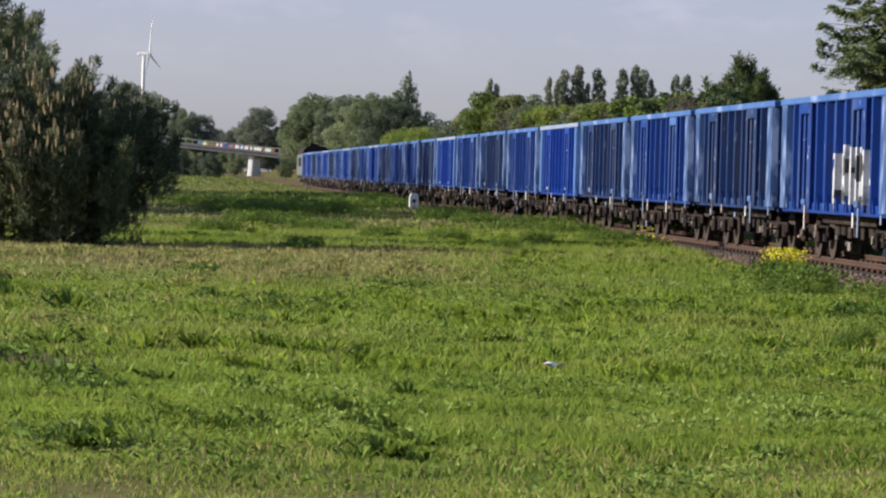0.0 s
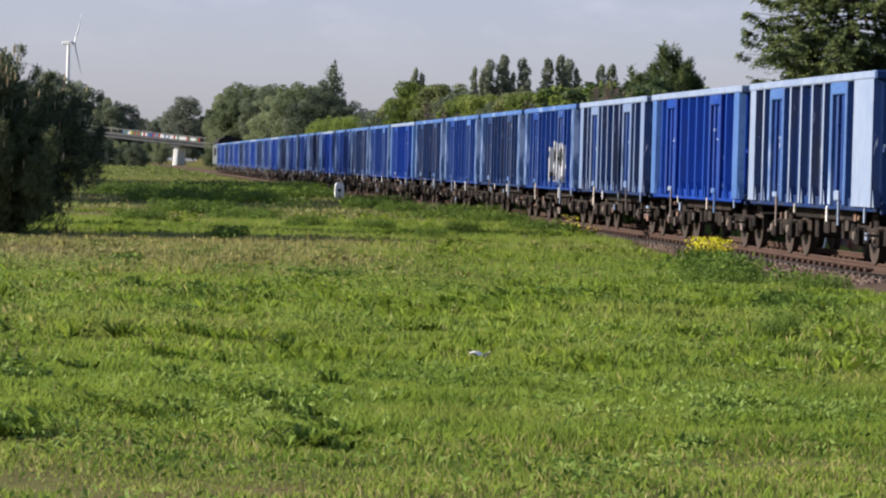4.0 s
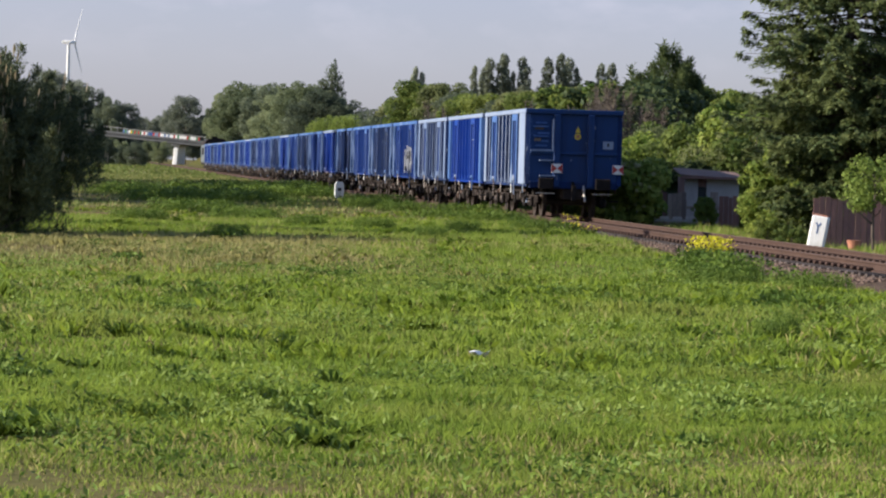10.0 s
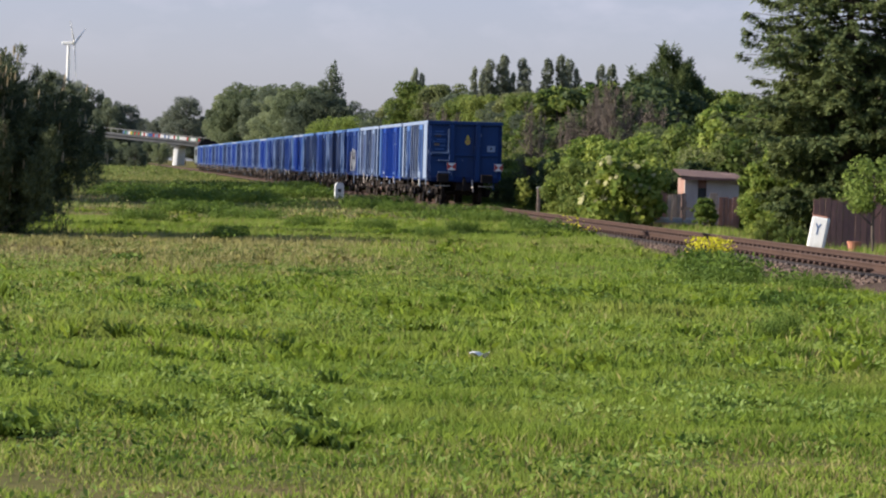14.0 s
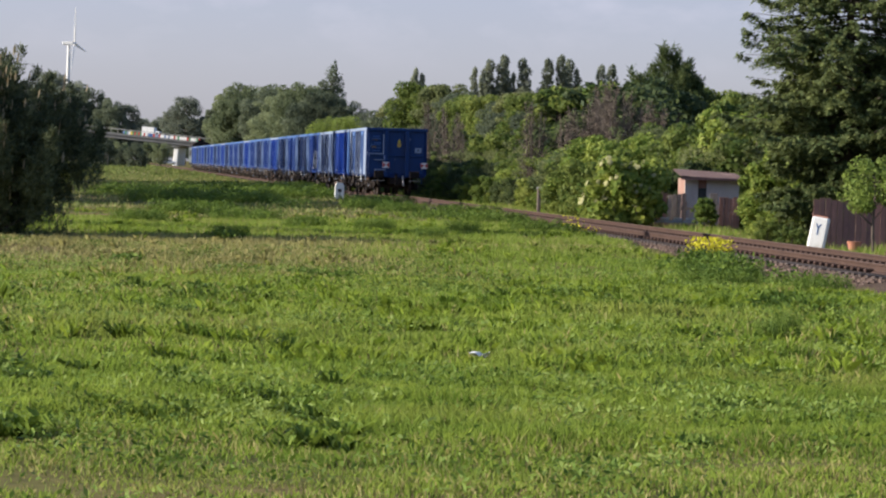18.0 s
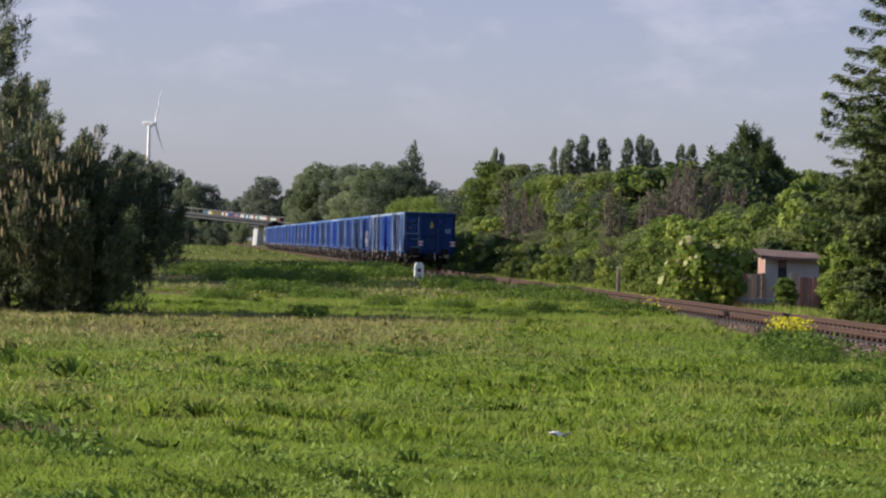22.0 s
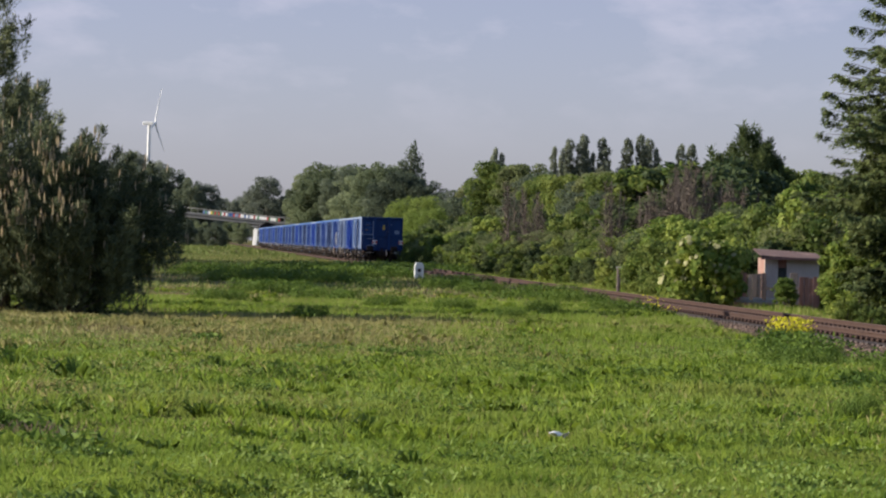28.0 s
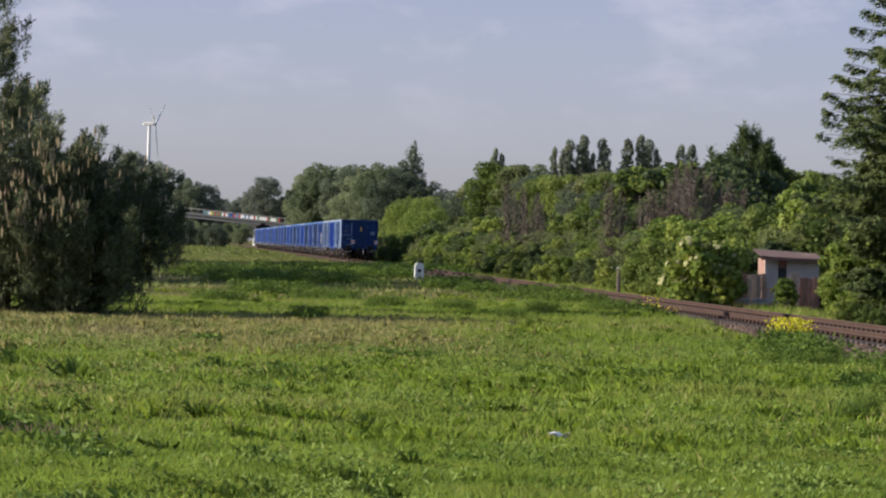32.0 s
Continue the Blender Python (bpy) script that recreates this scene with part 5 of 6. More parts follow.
def build_plants():
    rng = np.random.default_rng(82)
    lab = "clump of yellow-flowering spurge beside the track"
    for b, d, r, n in ((3.86, 80, 0.36, 280), (4.05, 79, 0.24, 150), (3.68, 79, 0.2, 60), (0.62, 133, 0.55, 320), (0.48, 132, 0.35, 120), (2.05, 102, 0.3, 60), (1.85, 101, 0.26, 40)):
        wild_plant("spurge", lab, stand(b, d), int(b * 100) + 900, True, r=r, h=0.44 if d < 100 else 0.36, flower_n=n, up=0.75)
    for i, (b, d, r, h) in enumerate(((3.75, 66, 0.6, 0.6), (3.95, 68, 0.6, 0.6), (4.1, 65, 0.6, 0.55), (4.45, 66, 0.5, 0.5), (3.6, 68, 0.5, 0.5), (4.0, 63, 0.6, 0.45), (5.1, 62, 0.5, 0.4), (5.0, 50, 0.5, 0.3), (5.35, 49, 0.5, 0.3), (4.85, 51, 0.22, 0.3), (0.85, 128, 0.7, 0.4), (1.05, 118, 0.5, 0.35), (-0.2, 125, 0.9, 0.35), (0.3, 122, 0.6, 0.3),
                                      (-6.6, 31, 0.4, 0.3), (-7.6, 34.5, 0.4, 0.3), (-7.25, 34, 0.4, 0.3), (-6.2, 30, 0.3, 0.2), (-6.35, 25.2, 0.3, 0.2), (-3.2, 84, 0.3, 0.3), (-2.6, 118, 0.6, 0.4), (-2.2, 150, 0.9, 0.45), (-0.9, 168, 1.0, 0.45),
                                      (2.4, 27, 0.2, 0.13), (3.6, 25.5, 0.2, 0.12), (-3.9, 43, 0.3, 0.2), (-3.5, 50, 0.3, 0.24), (-4.6, 66, 0.3, 0.25), (-3.0, 62, 0.35, 0.25), (-2.0, 60, 0.3, 0.28), (-1.5, 60, 0.3, 0.24), (3.0, 48, 0.25, 0.25), (3.4, 50, 0.3, 0.2), (1.6, 52, 0.25, 0.22))):
        wild_plant("broad_leaved_weed", "dark green leafy weed clump in the meadow", stand(b, d), 950 + i, False, leaf_n=int(300 * max(1, r / 0.4)), r=r, h=h)


build_plants()


def dock_plant(seed, n=26, h=0.24, w=0.034):
    """A rosette of long upright leaves that bend outwards."""
    rng = np.random.default_rng(seed)
    t = thing("dock_plant", "dark green dock with long upright leaves in the meadow", "plant", "docks in the meadow")
    a = rng.uniform(0, 6.283, n)
    out = np.stack([np.cos(a), np.sin(a), np.zeros(n)], 1)
    side = np.stack([-np.sin(a), np.cos(a), np.zeros(n)], 1) * (w * rng.uniform(0.6, 1.2, n))[:, None] / 2
    hh = (h * rng.uniform(0.55, 1.1, n))[:, None]
    up = np.array([0, 0, 1.0])
    lean = rng.uniform(0.2, 1.5, (n, 1))
    p0 = out * 0.03 - up * 0.03
    p1 = p0 + up * hh * 0.5 + out * hh * lean * 0.25
    p2 = p0 + up * hh * 0.85 + out * hh * lean * 0.65
    p3 = p0 + up * hh * (1.02 - 0.45 * lean) + out * hh * lean
    v = np.stack([p0 - side * 0.3, p0 + side * 0.3, p1 + side, p2 + side * 0.8, p3, p2 - side * 0.8, p1 - side], 1)
    lf = new("foliage", polys("foliage", v, 7, M["dock"]))
    lf.parent = t
    return t


def build_docks():
    rng = random.Random(6)
    src = [dock_plant(301), dock_plant(302, 20, 0.2, 0.028), dock_plant(303, 30, 0.26, 0.038)]
    single = [(-4.35, 50.3), (-4.2, 50.4), (-4.28, 49.8), (-3.82, 47.6), (-3.64, 47.2), (-3.31, 46.8), (-3.25, 47.2), (-2.77, 47.4), (-2.7, 47.8), (-2.51, 49.1),
             (-4.89, 54.1), (-7.25, 55.2), (-7.4, 54), (-7.35, 48.9), (-7.1, 50), (-6.54, 48.8), (-6.47, 46), (-5.37, 42.2), (-5.48, 39.6), (-4.64, 38.4),
             (-4.3, 38.9), (-4.22, 39.2), (-3.64, 39.2), (-3.5, 39.0), (-3.84, 34.9), (-5.17, 32.0), (-5.27, 28.5), (-2.15, 36.8), (-1.44, 38.6), (-1.54, 31.2),
             (-3.79, 31.6), (-7.25, 36.2), (-7.05, 36.8), (-6.8, 37.9), (-6.49, 39.5), (-6.19, 38.9), (-6.95, 37.4), (-7.45, 36), (-6.65, 38.6), (4.76, 40.0),
             (4.8, 40.3), (4.84, 39.8), (4.38, 29.3), (4.28, 29.6), (4.5, 29.5), (3.05, 37.5), (3.1, 37.2), (1.83, 45.7), (0.89, 50.4), (5.82, 41),
             (5.95, 41.5), (5.6, 32.5), (2.0, 40), (-6.3, 24.7), (-6.22, 24.9), (-6.1, 24.8), (-6.38, 25.1), (-6.15, 25.3)]
    low = [(-3.53, 29.2), (-3.41, 29.2), (-3.34, 29.3), (-3.16, 29.6), (-3.07, 29.0), (-3.0, 28.9), (-2.93, 28.7), (-2.83, 29.3), (-2.67, 29.1), (-2.57, 28.5),
             (-2.52, 28.8), (-2.38, 28.9), (-2.36, 28.2), (-2.32, 28.6), (-2.27, 28.0), (-2.2, 27.7), (-2.09, 28.2), (-2.06, 27.6), (-1.96, 27.6), (-1.9, 27.7),
             (-1.87, 27.1), (-1.79, 27.0), (-1.77, 26.7), (-1.64, 26.3), (-1.65, 26.6), (-1.56, 26.4), (-1.47, 26.0), (-1.35, 25.7), (-5.21, 27.3), (-5.04, 27.3),
             (-4.92, 27.6), (-4.78, 27.4), (-4.58, 26.9), (-4.52, 26.9), (-4.3, 27.2), (-4.21, 26.8), (-4.07, 26.8), (-3.94, 27.0), (-3.71, 27.1), (-3.58, 27.0),
             (-2.25, 24.6), (-1.9, 25.0), (-1.71, 25.1), (-1.44, 24.9), (-1.22, 24.3)]
    first = set()
    for i, (b, d) in enumerate(single + low):
        k = rng.randrange(3)
        s = rng.uniform(0.75, 1.2) * (1.0 if i < len(single) else 0.85) * (1.2 if d > 44 else 0.8)
        m = Matrix.Translation(stand(b, d, 0.0)) @ Matrix.Rotation(rng.uniform(0, 6.28), 4, "Z") @ Matrix.Diagonal((s * 1.15, s * 1.15, s, 1))
        if k in first:
            copy_thing(src[k], Matrix.Identity(4)).matrix_basis = m
        else:
            first.add(k)
            src[k].matrix_basis = m


def withered_weed(b, d, seed):
    rng = np.random.default_rng(seed)
    t = thing("withered_weed", "withered brown stalks under a leafy weed in the meadow", "plant")
    t.matrix_basis = Matrix.Translation(stand(b, d))
    bm = bmesh.new()
    for i in range(60):
        x, y = rng.normal(0, 0.2), rng.normal(0, 0.14)
        tube(bm, (x, y, -0.03), (x + rng.normal(0, 0.1), y + rng.normal(0, 0.1), rng.uniform(0.05, 0.24)), 0.008, 0.004, 4, caps=False)
    tagged(part("dry_stalk", bm, M["stalk"], t), kind="stuff")


build_docks()
for k_, (b_, d_) in enumerate(((-7.35, 33.6), (-7.15, 33.2), (-6.95, 32.8), (-6.78, 32.5))):
    withered_weed(b_, d_, 320 + k_)


def build_grass():
    """Blades in three belts, taller and thicker in tufts; straw-coloured where the meadow is dry."""
    rng = np.random.default_rng(91)

    def belt(n, y0, y1, left, right):
        y = np.sqrt(rng.uniform(y0 ** 2, y1 ** 2, n))
        b = np.radians(rng.uniform(left, right, n))
        x = y * np.tan(b)
        ok = side_of_track(x, y) < np.where(y > 105, -1.15, np.where(y > 92, -1.7, -2.45))
        return x[ok], y[ok]

    def dryness(x, y):
        band = np.exp(-((y - 76 - 0.4 * x) / 20.0) ** 2) * np.clip((3.0 - x) / 6.0, 0.15, 1)
        return band * 0.95 + 0.28 * np.clip((y - 105) / 50.0, 0, 1) * (y < 420) + (lattice(x, y, 5.0, 12) - 0.5) * 0.7 + (lattice(x, y, 1.3, 14) - 0.5) * 0.35

    def straw(x, y):
        """Worn, straw-coloured spots nearer the camera."""
        b, d = np.degrees(np.arctan2(x, y)), np.hypot(x, y)
        k = np.zeros_like(b)
        for b0, d0, wb, wd in ((1.6, 28.5, 1.3, 1.3), (3.6, 26.0, 0.9, 0.9), (-5.6, 23.0, 1.2, 1.4), (5.7, 59.5, 1.2, 2.4), (-3.2, 24.5, 0.8, 0.8), (-6.6, 43.0, 0.7, 1.6)):
            k = np.maximum(k, np.exp(-((b - b0) / wb) ** 2 - ((d - d0) / wd) ** 2))
        return k * 0.5

    def blades(x, y, h0, h1, w, seg):
        z = ground_z(x, y)
        tuft = lattice(x, y, 0.55, 7) * 0.65 + lattice(x, y, 2.2, 8) * 0.35
        n = len(x)
        h = (h0 + (h1 - h0) * np.clip(tuft * 1.7 - 0.45, 0, 1.2)) * rng.uniform(0.6, 1.25, n) * np.where(y < 25.5, np.clip((y - 20.5) / 5.5, 0.6, 1), 1)
        a = rng.uniform(0, 2 * math.pi, n)
        lean = h * rng.uniform(0.1, 0.75, n)
        ww = w * rng.uniform(0.6, 1.5, n)
        t = a + rng.uniform(-1.2, 1.2, n) + math.pi / 2
        sx, sy = np.cos(t) * ww / 2, np.sin(t) * ww / 2
        lx, ly = np.cos(a) * lean, np.sin(a) * lean
        base = np.stack([x, y, z - 0.02], 1)
        sv = np.stack([sx, sy, np.zeros(n)], 1)
        tip = base + np.stack([lx, ly, h], 1)
        mid = base + np.stack([lx * 0.35, ly * 0.35, h * 0.62], 1)
        if seg == 3:
            return np.stack([base - sv, base + sv, tip], 1)
        return np.stack([base - sv * 0.8, base + sv * 0.8, mid + sv, tip, mid - sv], 1)

    def bare(x, y):
        """1 where the soil shows, falling off around each worn spot: bearing, distance, half width, half depth."""
        b, d = np.degrees(np.arctan2(x, y)), np.hypot(x, y)
        k = np.zeros_like(b)
        for b0, d0, wb, wd in ((-6.0, 21.6, 0.75, 0.8), (-5.1, 21.2, 0.5, 0.5), (-4.6, 24.6, 0.3, 0.5), (-2.4, 21.3, 0.6, 0.4), (-3.6, 25.6, 0.35, 0.4), (2.6, 23.4, 0.4, 0.5), (0.9, 25.5, 0.35, 0.4), (5.7, 59.5, 0.9, 1.6), (3.2, 32.5, 0.4, 0.5)):
            k = np.maximum(k, np.exp(-((b - b0) / wb) ** 2 - ((d - d0) / wd) ** 2))
        return np.clip(k * 1.5 + (lattice(x, y, 0.35, 61) - 0.5) * 0.5 * (k > 0.08), 0, 1)

    def add(name, label, n, y0, y1, h0, h1, w, seg, mats, left=-8.6, right=7.6):
        x, y = belt(n, y0, y1, left, right)
        thin = lattice(x, y, 0.7, 9) * 0.6 + lattice(x, y, 2.6, 10) * 0.4
        keep = rng.uniform(0, 1, len(x)) < np.clip(thin * 2.0 - 0.25, 0.22, 1) * np.where(y < 25.5, np.clip((y - 23.0) / 2.5, 0.6, 1), 1) * np.where((y < 29) & (lattice(x, y, 1.6, 77) > 0.66), 0.6, 1)
        keep &= rng.uniform(0, 1, len(x)) > bare(x, y) * 0.8
        x, y = x[keep], y[keep]
        v = blades(x, y, h0, h1, w, seg)
        dry = (dryness(x, y) + straw(x, y) + rng.normal(0, 0.22, len(x)) > 0.52).astype(np.int32) | (rng.uniform(0, 1, len(x)) < np.where(y < 25.5, 0.26, 0.035)).astype(np.int32)
        tagged(new(name, polys(name, v, seg, mats, index=dry)), label, "grass", kind="stuff")

    g = [M["grass"], M["dry"]]
    add("meadow_grass", "lush bright green meadow grass in tufts", 250000, 19, 34, 0.075, 0.16, 0.008, 5, g)
    add("meadow_grass", "lush bright green meadow grass in tufts", 240000, 34, 62, 0.05, 0.19, 0.014, 5, g)
    add("meadow_grass", "green and straw-coloured meadow grass", 300000, 62, 120, 0.06, 0.18, 0.024, 3, g)
    add("meadow_grass", "rough grass farther off towards the bridge", 240000, 120, 420, 0.07, 0.20, 0.07, 3, [M["grass_dull"], M["dry"]])
    add("meadow_grass", "rough grass far off before the bridge", 60000, 420, 1100, 0.12, 0.35, 0.3, 3, [M["grass_dull"], M["dry"]], left=-8.0, right=0)
    # single tufts that stand out of the sward
    def tufts(n, y0, y1, per, h, w):
        x, y = belt(n, y0, y1, -8.6, 7.6)
        ok = lattice(x, y, 3.5, 41) * 0.6 + lattice(x, y, 1.1, 42) * 0.4 > 0.45
        x, y = np.repeat(x[ok], per), np.repeat(y[ok], per)
        hs = np.repeat(rng.uniform(0.6, 1.3, ok.sum()), per) * h
        m = len(x)
        a = rng.uniform(0, 6.283, m)
        r = rng.uniform(0, 0.06, m)
        bx, by = x + r * np.cos(a), y + r * np.sin(a)
        base = np.stack([bx, by, ground_z(x, y) - 0.02], 1)
        out = np.stack([np.cos(a), np.sin(a), np.zeros(m)], 1) * (hs * rng.uniform(0.2, 0.95, m))[:, None]
        up = np.stack([np.zeros(m), np.zeros(m), hs * rng.uniform(0.6, 1.1, m)], 1)
        t = rng.uniform(0, 6.283, m)
        sv = np.stack([np.cos(t), np.sin(t), np.zeros(m)], 1) * (w * rng.uniform(0.6, 1.4, m))[:, None] / 2
        v = np.stack([base - sv * 0.6, base + sv * 0.6, base + out * 0.4 + up * 0.75 + sv, base + out + up * 0.92, base + out * 0.4 + up * 0.75 - sv], 1)
        return v

    v = np.concatenate([tufts(260, 25, 34, 26, 0.11, 0.011), tufts(1200, 34, 60, 30, 0.18, 0.018), tufts(2600, 60, 130, 22, 0.15, 0.028)])
    tagged(new("grass_tufts", polys("grass_tufts", v, 5, [M["tuft"], M["dry"]], index=(dryness(v[:, 0, 0], v[:, 0, 1]) + rng.normal(0, 0.2, len(v)) > 0.5).astype(np.int32))), "taller darker tufts of grass in the meadow", "grass", kind="stuff")
    # broad leaves of herbs among the blades
    x, y = belt(150000, 19, 75, -8.6, 7.6)
    k = lattice(x, y, 0.9, 31) * 0.6 + lattice(x, y, 0.3, 32) * 0.4
    ok = k > 0.62
    x, y, k = x[ok], y[ok], k[ok]
    c = np.stack([x, y, ground_z(x, y) + rng.uniform(0.02, 0.16, len(x))], 1)
    q = leaf_quads(rng, c, np.tile([0, -0.2, 1.0], (len(c), 1)), 0.027, 0.4, 0.7)
    tagged(new("meadow_herbs", polys("meadow_herbs", q, 4, M["weed"])), "darker broad-leaved herbs among the grass", "plant", kind="stuff")
    # broad leaves turned to the low sun, in a brighter colour that imitates glints
    x, y = belt(110000, 19, 66, -8.6, 7.6)
    k = lattice(x, y, 1.4, 35) * 0.5 + lattice(x, y, 0.4, 36) * 0.5
    ok = (k > 0.645) & (rng.uniform(0, 1, len(x)) > bare(x, y))
    x, y = x[ok], y[ok]
    c = np.stack([x, y, ground_z(x, y) + rng.uniform(0.03, 0.17, len(x))], 1)
    q = leaf_quads(rng, c, np.tile([-0.6, -0.3, 0.7], (len(c), 1)), 0.028, 0.36, 0.9)
    tagged(new("meadow_herbs", polys("meadow_herbs", q, 4, M["herb"])), "bright broad-leaved herbs among the grass", "plant", kind="stuff")
    # verge on the far side of the rails
    q_ = rng.uniform(70, 260, 60000)
    s = rng.uniform(1.9, 6.0, 60000)
    x = TRACK_X0 + AHEAD.x * q_ + ASIDE.x * s
    y = AHEAD.y * q_ + ASIDE.y * s
    tagged(new("verge_grass", polys("verge_grass", blades(x, y, 0.08, 0.3, 0.03, 3), 3, g, index=(rng.uniform(0, 1, len(x)) > 0.7).astype(np.int32))), "rough grass on the verge beyond the rails", "grass", kind="stuff")


build_grass()


def brambles():
    """Low sprawling scrub in the rough part of the meadow."""
    src = tree("bramble_patch", "low dark green bramble patch in the meadow", "shrub", 101, 0.6, 1.6, M["weed"], 7000, 0.034, 0.02, 0.0, count=30, group="bramble patches",
               blobs=[(1.5 * math.cos(i * 2.4) * math.sqrt(i / 30), 1.5 * math.sin(i * 2.4) * math.sqrt(i / 30), 0.12 + 0.1 * (i % 3), 0.36, 0.36, 0.26) for i in range(30)])
    stems = [ob for ob in src.children if ob.name.startswith("trunk")][0]
    stems.name = "stems"
    tagged(stems, kind="stuff")
    spots = [(-1.75, 250, 2.2), (-1.5, 245, 2.4), (-1.25, 238, 1.8), (-2.1, 255, 2.0), (-2.6, 215, 1.8), (-3.0, 205, 2.2), (-2.2, 190, 1.6), (-2.75, 163, 0.9), (-0.95, 156, 1.0), (-1.1, 150, 0.7),
             (-3.3, 170, 1.5), (-3.9, 160, 1.4), (-3.6, 128, 1.0), (-2.9, 120, 0.7), (-4.3, 185, 1.8), (0.35, 132, 0.8), (0.75, 118, 0.6), (-0.6, 140, 0.6), (1.35, 104, 0.5), (3.8, 63.5, 0.28), (4.15, 62.5, 0.3), (5.5, 60, 0.3), (4.8, 41, 0.12), (5.0, 42, 0.1), (4.35, 65, 0.22), (-3.1, 86, 0.3),
             (-1.0, 104, 0.35), (-2.0, 108, 0.4), (0.3, 100, 0.3), (-4.4, 108, 0.5), (-0.2, 92, 0.25)]
    for i, (b, d, s) in enumerate(spots):
        z = 0.55 + 0.35 * s
        if i == 0:
            src.matrix_basis = Matrix.Translation(stand(b, d)) @ Matrix.Diagonal((s, s, z, 1))
        else:
            copy_at(src, stand(b, d), i * 1.9, (s, s, z))


brambles()


# ---- the goods train ----
WAGON_LENGTH, WAGON_COUNT = 14.04, 27
REAR, SPEED = 29.52, 9.1156     # place of the train's tail along the track at the start, metres per second


def bogie(parent, y0, wheels):
    bg = part("bogie", box(-1.02, -0.9, y0 - 1.35, y0 + 1.35, 0.42, 0.66, 0.04), M["under"], parent)
    part("side_frame", box(0.9, 1.02, y0 - 1.35, y0 + 1.35, 0.42, 0.66, 0.04), M["under"], bg)
    part("bolster", box(-1.0, 1.0, y0 - 0.2, y0 + 0.2, 0.5, 0.82, 0.03), M["under"], bg)
    for dy in (-0.9, 0.9):
        w = bmesh.new()
        for sx in (-1, 1):
            lathe(w, False, [(-0.07, 0.40), (-0.065, 0.455), (0.03, 0.46), (0.04, 0.49), (0.065, 0.49), (0.07, 0.36)] if sx > 0 else
                  [(-0.07, 0.36), (-0.065, 0.49), (-0.04, 0.49), (-0.03, 0.46), (0.065, 0.455), (0.07, 0.40)], (sx * 0.757, 0, 0), 20)
        tube(w, (-1.0, 0, 0), (1.0, 0, 0), 0.08, 0.08, 8)
        ws = part("wheelset", w, M["wheel"], bg)
        ws.location = (0, y0 + dy, 0.46)
        wheels.append(ws)
        for sx in (-1, 1):
            part("axle_box", box(sx * 1.08 - 0.1, sx * 1.08 + 0.1, y0 + dy - 0.16, y0 + dy + 0.16, 0.3, 0.62, 0.04), M["under"], bg)
            part("axle_cover", rod((sx * 1.18, y0 + dy, 0.47), (sx * 1.21, y0 + dy, 0.47), 0.09, 0.08, 10), M["axle_cap"], bg)
            for e in (-0.24, 0.24):
                part("spring", rod((sx * 1.0, y0 + dy + e, 0.34), (sx * 1.0, y0 + dy + e, 0.6), 0.07, 0.07, 8), M["under"], bg)
    return bg


SIDE_POSTS = [(1.02, 0.36), (2.36, 0.11), (5.3, 0.115), (6.44, 0.115), (7.58, 0.115), (8.72, 0.115), (11.7, 0.11), (12.98, 0.36)]
SIDE_DOORS = (3.84, 10.22)


